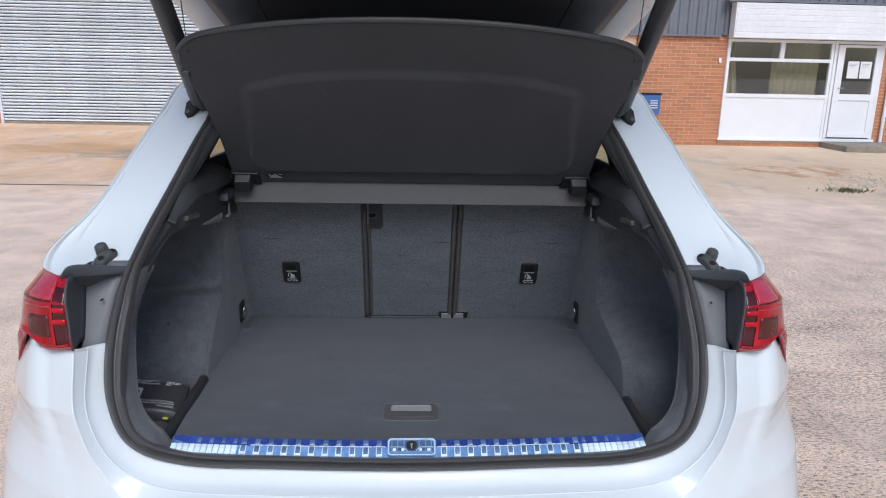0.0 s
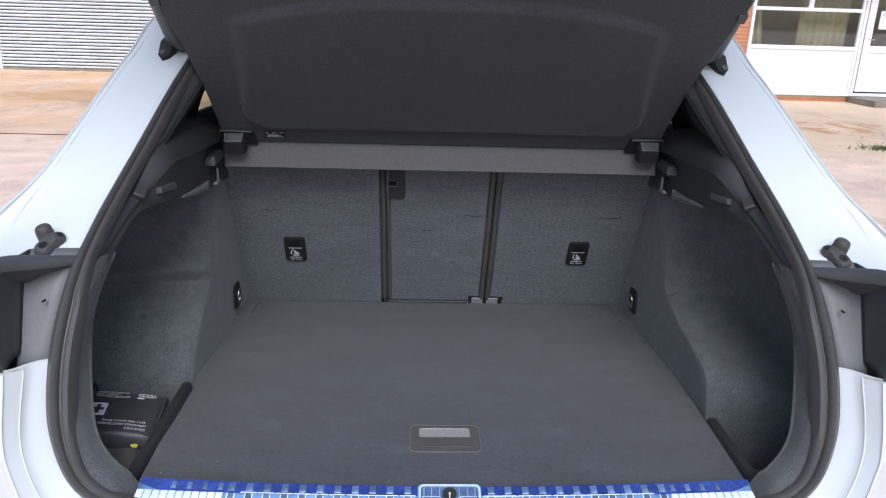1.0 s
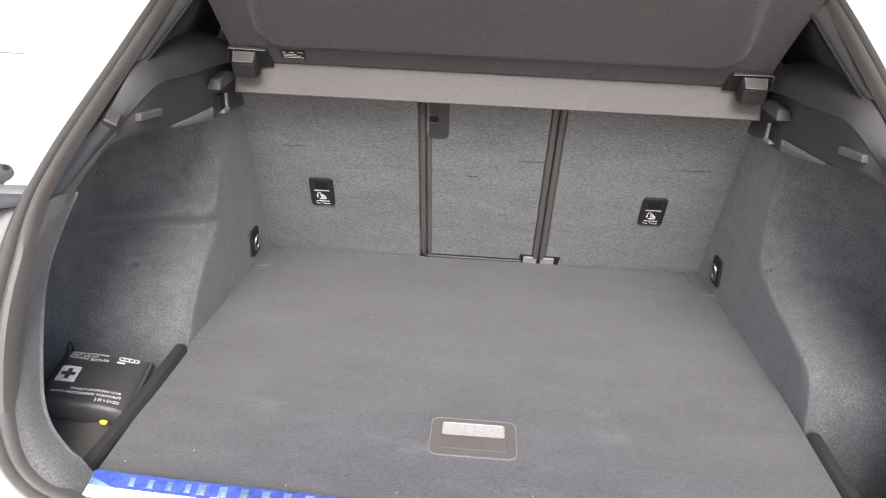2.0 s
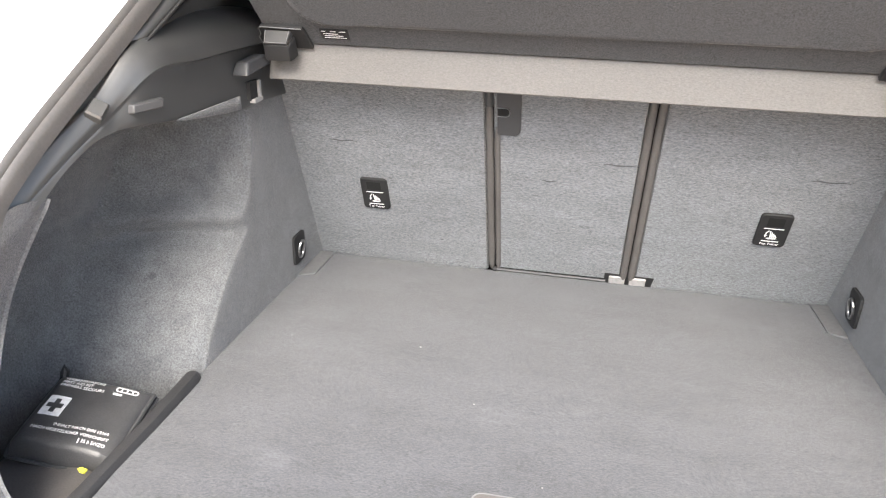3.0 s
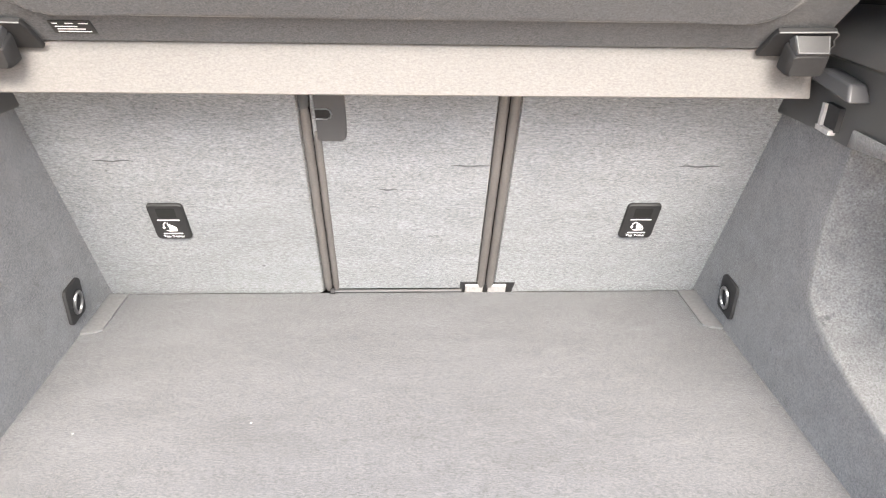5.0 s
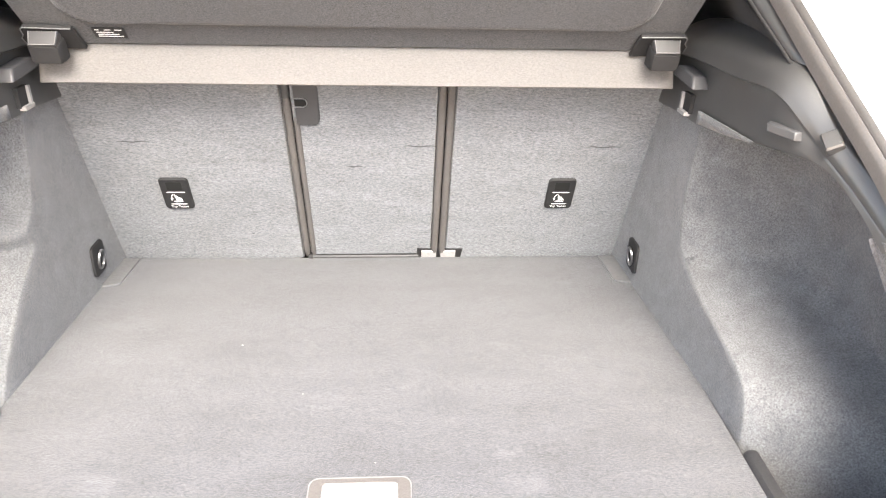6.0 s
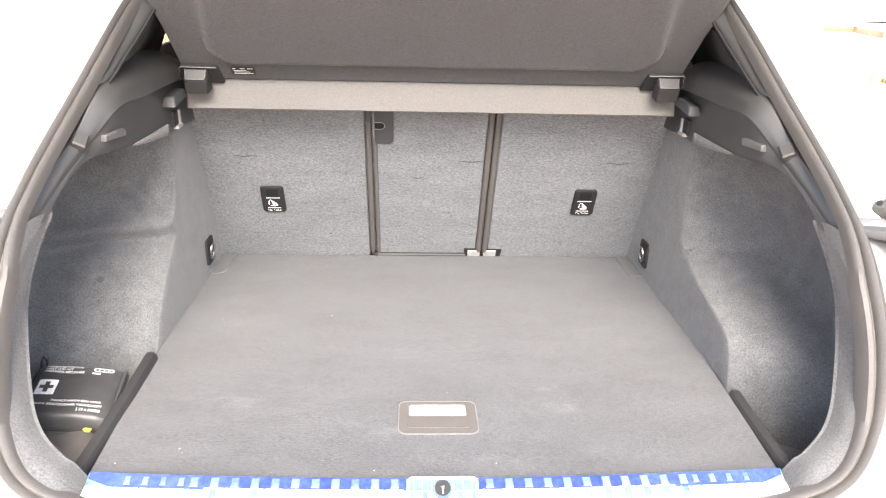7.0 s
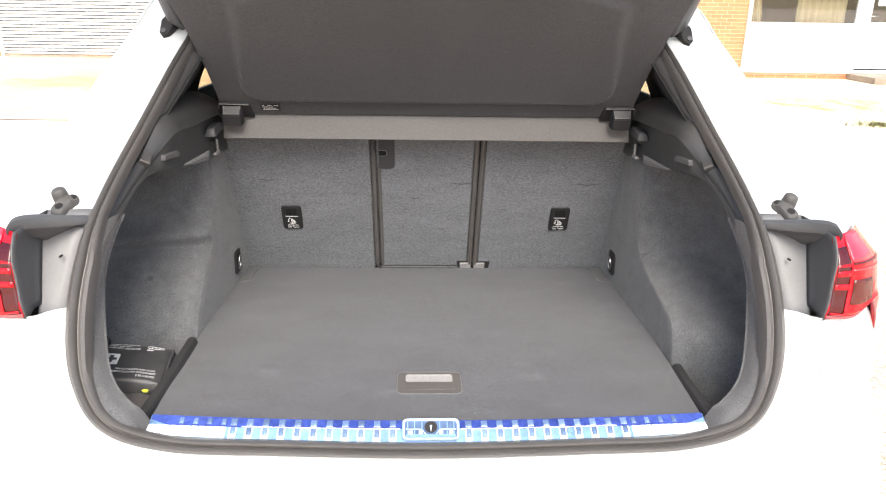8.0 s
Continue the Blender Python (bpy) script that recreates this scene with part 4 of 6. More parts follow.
SECTIONS = [section(*q) for q in ((1.905, 1.535, 1.03, 1.0), (2.3, 1.50, 1.02, 1.0), (2.55, 1.43, 1.015, 1.0), (3.15, 1.07, 1.00, 0.99), (3.6, 1.01, 0.95, 0.96), (3.95, 0.90, 0.86, 0.90), (4.1, 0.72, 0.70, 0.82))]
part("bulkhead", loft([flip(FAR_CUT, -1), FAR_CUT]), M_BLACK, car, "plain dark wall closing the cabin", smooth=False, solid=0.01)
part("underfloor", box(-0.88, 0.88, 0.35, 4.0, 0.30, 0.32), M_BLACK, car, smooth=False)
for sd in (-1, 1):
    part("front_wing", loft([flip(r[:5], sd) for r in SECTIONS]), M_WHITE, car, solid=0.004)
    part("front_sill", loft([[(sd * 0.9 * w, y, 0.30) for w in (1.0, 1.02)] + [(sd * r[0][0], y, 0.55)] for r in SECTIONS for y, w in [(r[0][1], r[0][0] / 0.925)]]), M_BLACK, car, smooth=False, solid=0.004)
    part("side_window", loft([flip(r[4:7], sd) for r in SECTIONS[:4]]), M_BLACK, car, "dark side window", solid=0.004)
nose = [(0.70, 4.08, 0.30)] + [tuple(p) for p in SECTIONS[-1]]
part("front_bumper", loft([flip(nose, -1), nose]), M_WHITE, car, smooth=False, solid=0.004)
part("roof", loft([np.array([tuple(p) for p in flip(r[6:], -1)] + [tuple(p) for p in r[6:][::-1]]) for r in SECTIONS[:3]]), M_WHITE, car, solid=0.004)
part("windscreen", loft([np.array([tuple(p) for p in flip(r[6:], -1)] + [tuple(p) for p in r[6:][::-1]]) for r in SECTIONS[2:4]]), M_BLACK, car, "dark windscreen", solid=0.004)
part("bonnet", loft([np.array([tuple(p) for p in flip(r[4:], -1)] + [tuple(p) for p in r[4:][::-1]]) for r in SECTIONS[3:]]), M_WHITE, car, solid=0.004)
part("boot_pan", box(-0.70, 0.70, 0.0, 1.9, 0.63, 0.652), M_BLACK, car, smooth=False)


# ---- rear seat backs ----
def seat_y(z):
    return 0.896 - (z - 0.722) * 0.42


SEAT_M = frame_at(Vector((0, seat_y(0.722), 0.722)), (1, 0, 0), (0, -0.42, 1))   # x right, y up the back, z towards the boot
UP = 1 / math.hypot(1, 0.42)


def on_seat(x, z, out=0.0):
    return SEAT_M @ Vector((x, (z - 0.722) / UP, out))


rear_seat = part("rear_seat", box(-0.50, 0.50, 1.0, 1.5, 0.66, 0.80), M_BLACK, car, "folding rear seat bench")
for x0, x1 in ((-0.5095, -0.1445), (-0.1305, 0.1185), (0.1465, 0.5095)):
    y1 = (1.20 - 0.722) / UP
    y0 = -0.008 if x0 < -0.2 or x0 > 0.1 else 0.004
    w, h = (x1 - x0) / 2, (y1 - y0) / 2
    m = SEAT_M @ pose((x0 + x1) / 2, (y0 + y1) / 2, -0.06)
    ol = rrect(w, h, 0.008, 3)
    part("seat_back", plate(ol, m, 0.06, lip=0.006), M_SEAT, rear_seat, "grey fleece-covered seat back")
for gx in (-0.1305, 0.1325):
    for px, r0, z0, z1 in (((-0.0075, 0.0070, 0.727, 1.16), (0.0078, 0.0070, 0.727, 1.16)) if gx > 0 else ((-0.0066, 0.0066, 0.727, 1.100), (0.0068, 0.0052, 0.727, 1.058))):
        zs = np.linspace(z0, z1, 30)
        part("piping", tube([on_seat(gx + px + 0.0005 * noise.noise((z * 40, gx, px)), z, -0.0005) for z in zs], [r0 * (1 + 0.05 * noise.noise((z * 60, px, 2))) * (0.5 if k in (0, 29) else 1) for k, z in enumerate(zs)], 10), M_PIPING, rear_seat, "grey edge piping")
    part("gap_filler", plate(rrect(0.012, 0.215, 0.002), SEAT_M @ pose(gx, 0.225, -0.05), 0.035), M_BLACK, rear_seat, smooth=False)
latch = part("latch_plate", plate([(-0.1235, 0.350), (-0.094, 0.350), (-0.0885, 0.352), (-0.0850, 0.3565), (-0.0835, 0.363), (-0.0830, 0.44), (-0.1235, 0.44)], SEAT_M, 0.004, lip=0.001), M_PLASTIC_SOFT, rear_seat, "dark grey belt guide plate")
slot = [(-0.0105, -0.0085), (0.004, -0.0085), (0.0085, -0.0060), (0.0105, 0.0), (0.0085, 0.0060), (0.004, 0.0085), (-0.0105, 0.0085)]
part("belt_slot", plate(slot, SEAT_M @ pose(-0.112, 0.399, 0.004), 0.0012), M_HOLE_SHADE, latch)
part("slot_rim", tube([SEAT_M @ pose(-0.112, 0.399, 0.0055) @ Vector((*p, 0)) for p in slot], 0.0010, 6), M_METAL, latch, "chrome rim of the belt slot")
part("latch_post", tube([on_seat(-0.1365, 1.100, 0.002), on_seat(-0.1365, 1.16, 0.002)], 0.0072, 12), M_PLASTIC_SOFT, rear_seat, "dark latch post above the piping")
part("pivot_rod", tube([on_seat(-0.128, 0.7275, 0.003), on_seat(0.092, 0.7275, 0.003)], 0.003, 8), M_PLASTIC_SOFT, rear_seat, "dark pivot rod")
part("rod_end", tube([on_seat(-0.134, 0.728, 0.004), on_seat(-0.126, 0.728, 0.004)], 0.006, 8), M_BLACK, rear_seat)
part("hinge_recess", plate([(0.089, -0.004), (0.180, -0.004), (0.184, 0.0245), (0.089, 0.0265)], SEAT_M, 0.0012), M_BLACK, rear_seat, smooth=False)
for hx0 in (0.098, 0.138):
    part("hinge_leaf", plate(rrect(0.0155, 0.0115, 0.002), SEAT_M @ pose(hx0 + 0.0155, 0.0095, 0.001), 0.004, lip=0.001), M_HANDLE, rear_seat, "dull steel hinge leaf")
# shade of the fleece's creases, put into a darker grey on thin tubes
M_CREASE_SHADE = mat("crease_shade", (0.068, 0.070, 0.075), 0.97, bump=0.0)
for cx, cz, cw in ((-0.41, 1.007, 0.028), (0.423, 1.000, 0.032), (0.090, 1.000, 0.030), (-0.03, 0.955, 0.014), (-0.238, 0.79, 0.003)):
    m = SEAT_M @ pose(cx, (cz - 0.722) / UP, 0.0)
    part("crease", tube([m @ Vector((-cw + 2 * cw * k / 6, 0.0012 * math.sin(k * 1.7), 0.0001)) for k in range(7)], [0.0004, 0.0009, 0.0012, 0.0013, 0.0012, 0.0009, 0.0004], 6), M_CREASE_SHADE, rear_seat)

for tx in (-0.3625, 0.3625):
    m = SEAT_M @ pose(tx, (0.8935 - 0.722) / UP, 0.0)
    cover = part("tether_cover", plate(rrect(0.0265, 0.0385, 0.007), m, 0.005, lip=0.0015), M_BLACK, rear_seat, "black child-seat tether cover with white symbol")
    m2 = m @ pose(0, 0, 0.0052)
    part("finger_recess", plate(rrect(0.014, 0.010, 0.002), m2 @ pose(0, 0.021, -0.0005), 0.0008), M_HOLE_SHADE, cover)
    for ly in (0.006, -0.0245):
        part("printed_line", plate(rrect(0.0165 if ly > 0 else 0.0145, 0.0009, 0.0004), m2 @ pose(0, ly, 0), 0.0004), M_PRINT, cover, smooth=False)
    # child-seat sign: seat shell, seat base and strap as plain shapes
    bm = plate([(-0.0085, -0.0175), (-0.0035, -0.0195), (0.0035, -0.0190), (0.0085, -0.0185), (0.0085, -0.0165), (0.0020, -0.0165), (-0.0040, -0.0160)], m2, 0.0004)
    for k in range(4):                             # slats of the shell
        plate([(-0.0025 + 0.0032 * k, -0.0150), (-0.0005 + 0.0032 * k, -0.0150), (-0.0030 + 0.0030 * k, 0.0005 - 0.0028 * k), (-0.0046 + 0.0030 * k, -0.0008 - 0.0028 * k)], m2, 0.0004, bm)
    for p0, p1 in (((-0.0060, 0.0010), (-0.0100, -0.0040)), ((-0.0100, -0.0040), (-0.0105, -0.0110))):
        d = (Vector(p1) - Vector(p0)).normalized() * 0.0008
        plate([(p0[0] - d.y, p0[1] + d.x), (p1[0] - d.y, p1[1] + d.x), (p1[0] + d.y, p1[1] - d.x), (p0[0] + d.y, p0[1] - d.x)], m2, 0.0004, bm)
    plate([(-0.0130, -0.0100), (-0.0080, -0.0100), (-0.0105, -0.0150)], m2, 0.0004, bm)
    part("child_seat_sign", bm, M_PRINT, cover, smooth=False)
    words("Top Tether", 0.0068, m2 @ pose(0, -0.0335, 0), cover, align="CENTER")

# ---- parcel shelf, raised with the lid ----
shelf = thing("parcel_shelf", "black cloth parcel shelf hung at a slant from the raised lid", "parcel shelf", (0, 0.66, 1.19))
SHELF_M = frame_at(Vector((0, 0.658, 1.195)), (1, 0, 0), (0, -0.985, 1))    # x right, y up the panel, z towards the boot


def panel_half(v):
    """Half width of the shelf panel at a height v along it."""
    return float(np.interp(v, (0.0, 0.05, 0.15, 0.28, 0.36, 0.43, 0.465), (0.478, 0.478, 0.480, 0.490, 0.504, 0.514, 0.508)))


def panel_top(x):
    """Length of the panel at x: its free edge is bowed."""
    q = min(abs(x) / 0.505, 1.0)
    return 0.557 - 0.062 * q ** 2.2 - 0.035 * q ** 24


def well(x, v):
    """Depth of the pressed field in the panel."""
    def ramp(a, lo, hi):
        t = min(max((a - lo) / (hi - lo), 0), 1)
        return t * t * (3 - 2 * t)
    top = 0.415 - 0.05 * (abs(x) / 0.38) ** 3
    rad = 0.055
    corner = 0.415 - 0.02 * ramp(v, 0.0, 0.4)
    dv, dx = v - 0.048, corner - abs(x) + 0.008
    inside = rad - math.hypot(rad - dv, rad - dx) if dv < rad and dx < rad else min(dv, dx)
    soft = 0.010 + 0.022 * ramp(v, 0.10, 0.30)
    return -0.010 * ramp(inside, 0.0, soft) * ramp(top - v, -0.005, 0.020)


rows_f, rows_b = [], []
NV, NX = 110, 130
for i in range(NV):
    fv = i / (NV - 1)
    rf, rb = [], []
    for j in range(NX):
        fx = -1 + 2 * j / (NX - 1)
        v = fv * panel_top(fx * 0.505)
        x = fx * panel_half(v)
        sag = 0.006 * math.sin(fv * math.pi) * (1 - fx * fx)
        rf.append(SHELF_M @ Vector((x, v, -well(x, v) - sag)))
        rb.append(SHELF_M @ Vector((x, v, -0.016 - well(x, v) * 0.5 - sag)))
    rows_f.append(rf), rows_b.append(rb)
bm = loft(rows_f)
loft(rows_b, bm)
fr = [r[0] for r in rows_f] + rows_f[-1] + [r[-1] for r in rows_f[::-1]] + rows_f[0][::-1]
bk = [r[0] for r in rows_b] + rows_b[-1] + [r[-1] for r in rows_b[::-1]] + rows_b[0][::-1]
mid_rim = [(Vector(a) + Vector(b)) / 2 + ((Vector(a) - SHELF_M @ Vector((0, 0.25, 0))).normalized()) * 0.004 for a, b in zip(fr, bk)]
loft([fr, mid_rim, bk], bm, closed=True)
bmesh.ops.remove_doubles(bm, verts=bm.verts, dist=1e-5)
part("cover_panel", bm, M_SHELF, shelf, "black cloth panel with a pressed field and bowed edge")
edge_pts = [Vector(p) + SHELF_M.to_3x3() @ Vector((0, 0.002, -0.004)) for p in rows_f[-1]]
part("edge_binding", tube(edge_pts, 0.0065, 8), M_PLASTIC_SOFT, shelf, "grey bound edge")
# front bar
bm = loft([[(x, y, z) for x in np.linspace(-0.480, 0.480, 40)] for y, z in ((0.70, 1.140), (0.646, 1.138), (0.643, 1.140), (0.660, 1.190), (0.664, 1.1935), (0.70, 1.197))])
part("front_bar", bm, M_BAR, shelf, "grey cloth-covered bar at the shelf's hinge", solid=0.002)
for s in (-1, 1):
    bo = frame_at(Vector((s * 0.442, 0.640, 1.206)), (1, 0, 0), (0, -0.985, 1))
    ol = [(s * a, b) for a, b in ((-0.036, -0.020), (-0.034, 0.018), (-0.031, 0.0265), (0.034, 0.0285), (0.0385, 0.024), (0.0395, 0.012), (0.0450, 0.004), (0.0445, -0.012), (0.040, -0.020))]
    bk_part = part("bracket", plate(ol, bo, 0.006, lip=0.001), M_BLACK, shelf, "black plastic pivot bracket")
    # edge highlight of the black bracket, made as a thin paler tube
    part("bracket_rim", tube([bo @ Vector((x, y, 0.0062)) for x, y in ol[2:8]], 0.0009, 6), M_GRIP, bk_part, "pale line for the highlight on the bracket's edge")
    km = frame_at(Vector((s * 0.450, 0.634, 1.190)), (1, 0, 0), (0, -0.30, 1))
    rows = []
    for d, w, h, up in ((0.0, 0.0235, 0.0175, 0.0025), (0.012, 0.0230, 0.0165, 0.0025), (0.020, 0.0215, 0.0145, 0.0015), (0.0235, 0.0195, 0.0120, 0.001)):
        rows.append([km @ Vector((x, y + up, d)) for x, y in rrect(w, h, 0.005, 3)])
    bm = loft(rows, closed=True)
    bm.faces.new([bm.verts.new(p) for p in rows[-1]])
    bmesh.ops.remove_doubles(bm, verts=bm.verts, dist=1e-6)
    part("pivot_block", bm, M_BLACK, bk_part)
    cm = km @ pose(s * -0.001, 0.0165, 0.0095, -50)
    # sky reflection on the cap is put into its lighter grey
    part("pivot_cap", plate([(-0.0185, -0.0115), (0.0185, -0.0115), (0.0205, 0.010), (-0.0205, 0.010)], cm, 0.0125, lip=0.0016), M_PLASTIC_SOFT, bk_part, "grey cap, paler than the block for its sky reflection")
    # the cap's edge highlight, likewise a paler tube
    part("cap_rim", tube([cm @ Vector((x, y, 0.0125)) for x, y in ((-0.0190, 0.0095), (-0.0175, -0.0105), (0.0175, -0.0105), (0.0190, 0.0095))], 0.0008, 6), M_GRIP, bk_part, "pale line for the highlight on the cap's edge")
    part("shelf_cord", tube([SHELF_M @ Vector((s * 0.487, 0.462, 0.004)), (s * 0.492, 0.30, 1.70), (s * 0.50, 0.27, 1.80)], 0.0012, 5), M_BLACK, shelf, "thin black cord up to the lid")
    part("cord_clip", block(SHELF_M @ Vector((s * 0.510, 0.395, -0.004)), (0.009, 0, 0), (0, -0.007, 0.007), (0, -0.005, -0.005)), M_PLASTIC, shelf, bevel=0.002)
lm = SHELF_M @ pose(-0.366, 0.026, 0.0005)
lab = part("care_label", plate(rrect(0.0225, 0.0115, 0.001), lm, 0.0008), M_BLACK, shelf, "small black label with white print", smooth=False)
for bx, by, bw in ((-0.016, 0.0070, 0.003), (-0.001, 0.0070, 0.0045), (0.014, 0.0070, 0.005), (-0.006, 0.0015, 0.012), (-0.002, -0.0030, 0.015), (0.0, -0.0075, 0.018)):
    part("printed_bar", plate(rrect(bw, 0.0007, 0.0003), lm @ pose(bx, by, 0.0008), 0.0003), M_PRINT, lab, smooth=False)

# ---- first aid bag in the left well ----
bag = thing("first_aid_bag", "black nylon first aid pouch with white print in side well", "first aid kit", (-0.59, 0.225, 0.668))
# x along the print, y away from the opening; laid on a slant against the lining
BAG_M = frame_at(Vector((-0.580, 0.2205, 0.7695)), (0.978, 0.134, -0.165), (-0.105, 0.986, 0.126))
bw, bh = 0.065, 0.064


def bag_top(u, v):
    e = (1 - abs(u) ** 12) * (1 - abs(v) ** (18 if v > 0 else 10))
    fold = 0.0016 * noise.noise((u * 3.0 + 4.0, v * 9.0, 1.0)) * max(0.0, abs(v) - 0.45) + 0.0016 * noise.noise((u * 9.0, v * 3.0, 7.0)) * max(0.0, abs(u) - 0.5)
    return 0.006 * e + 0.0024 * (1 - (u * u + v * v) / 2) + 0.0020 * noise.noise((u * 2.2, v * 2.2, 3.0)) * e - 0.003 * (1 - e) - 0.006 * max(0.0, -v - 0.55) ** 1.5 - 0.085 * max(0.0, -v - 0.86) + fold


span = [q * (1.35 - 0.35 * q * q) for q in np.linspace(-1, 1, 30)]
rows_t = [[BAG_M @ Vector((bw * u, bh * v, bag_top(u, v))) for u in span] for v in span]
rows_u = [[BAG_M @ Vector((bw * u, bh * v * (0.92 if v > 0 else 0.82), -0.036 - 0.010 * (1 - (u * u + v * v) / 2))) for u in span] for v in span]
bm = loft(rows_t)
loft(rows_u, bm)
ft = rows_t[0] + [r[-1] for r in rows_t] + rows_t[-1][::-1] + [r[0] for r in rows_t[::-1]]
fu = rows_u[0] + [r[-1] for r in rows_u] + rows_u[-1][::-1] + [r[0] for r in rows_u[::-1]]
fm = [Vector(a) * 0.6 + Vector(b) * 0.4 + (Vector(a) - BAG_M @ Vector((0, 0, -0.012))).normalized() * 0.004 for a, b in zip(ft, fu)]
loft([ft, fm, fu], bm, closed=True)
bmesh.ops.remove_doubles(bm, verts=bm.verts, dist=1e-5)
part("pouch", bm, M_BAG, bag)


def drape(ob):
    """Lays a flat print on the swell of the pouch."""
    to_bag = BAG_M.inverted() @ Matrix.Translation(bag.location)
    back = to_bag.inverted()
    for v in ob.data.vertices:
        q = to_bag @ v.co
        q.z += bag_top(max(-1, min(1, q.x / bw)), max(-1, min(1, q.y / bh)))
        v.co = back @ q


zip_pts = [Vector(a) * 0.75 + Vector(b) * 0.25 + (Vector(a) - BAG_M @ Vector((0, 0, -0.012))).normalized() * 0.004 for a, b in zip(ft, fu)]
part("zip", tube(zip_pts, 0.0028, 6, cap=False), M_PLASTIC, bag)
part("side_seam", tube([r[-1] for r in rows_t], 0.003, 6), M_PLASTIC_SOFT, bag)
def patch_sheet(w, h, m, n=8):
    """A thin printed field, fine enough to follow the swell."""
    return loft([[m @ Vector((w * (2 * i / n - 1), h * (2 * j / n - 1), 0)) for i in range(n + 1)] for j in range(n + 1)])


PM = BAG_M @ pose(0, 0, 0.0006)
drape(part("cross_field", patch_sheet(0.0140, 0.0172, PM @ pose(-0.040, 0.0035, 0)), M_PRINT, bag))
cross = []
for a, b in ((1, 3), (3, 1)):
    cross.append(patch_sheet(0.0034 * a, 0.0040 * b, PM @ pose(-0.040, 0.0035, 0.0003 + 0.0002 * a)))
drape(part("cross_upright", cross[0], M_BAG, bag))
drape(part("cross_arm", cross[1], M_BAG, bag))
for k, tx in enumerate(("VERBANDTASCHE", "FIRST AID KIT", "PREMIERS SECOURS")):
    drape(words(tx, 0.0064, PM @ pose(-0.053, 0.0525 - 0.0066 * k, 0, 0, 0, 1) @ Matrix.Diagonal((1.05, 1, 1, 1)), bag))
mark = part("maker_mark", ring_plate(rrect(0.0155, 0.0042, 0.0041), rrect(0.0139, 0.0026, 0.0025), PM @ pose(0.034, 0.051, 0.0004), 0.0004), M_PRINT, bag, "white maker's mark", smooth=False)
drape(mark)
for q in (-0.0075, 0.0, 0.0075):
    drape(part("mark_bar", plate(rrect(0.0009, 0.0030, 0.0004), PM @ pose(0.034 + q, 0.051, 0.0004), 0.0004), M_PRINT, bag, smooth=False))
drape(part("maker_line", plate(rrect(0.006, 0.0016, 0.0005), PM @ pose(0.024, 0.042, 0), 0.0005), M_PRINT, bag, smooth=False))
for k, (tx, edge) in enumerate((("INHALT NACH DIN 13164", 0.046), ("NACH GESETZLICHER VORSCHRIFT", 0.0495), ("§ 35 h StVZO", 0.0495))):
    drape(words(tx, 0.0066, PM @ pose(edge, -0.0275 - 0.0092 * k, 0) @ Matrix.Diagonal((0.94, 1, 1, 1)), bag, align="RIGHT"))
part("hanging_loop", tube([BAG_M @ Vector(q) for q in ((-0.064, 0.058, -0.008), (-0.066, 0.066, 0.004), (-0.063, 0.069, 0.014), (-0.058, 0.068, 0.006), (-0.057, 0.060, -0.008))], 0.0022, 6), M_BLACK, bag, "black webbing loop")
tag = thing("pull_tag", "small yellow tag beneath the pouch", "tag", (-0.523, 0.145, 0.757))
part("tab", plate([(-0.009, 0.0012), (-0.004, -0.0028), (0.003, -0.0036), (0.0045, 0.0022), (-0.004, 0.0040)], frame_at(Vector((-0.529, 0.146, 0.7545)), (0.98, -0.05, 0.05), (0, 0.9, 0.42)), 0.002), M_YELLOW, tag)
lower = thing("tool_pouch", "dark grey soft pouch lying in the side well", "pouch", (-0.58, 0.14, 0.668))
rows_p = [[(-0.690 + 0.190 * u, 0.055 + 0.20 * v, 0.668 + 0.074 * (1 - (2 * u - 1) ** 6) * (1 - (2 * v - 1) ** 6) + 0.005 * noise.noise((u * 5, v * 5, 1))) for u in np.linspace(0, 1, 26)] for v in np.linspace(0, 1, 26)]
part("pouch", loft(rows_p), M_PIPING, lower)

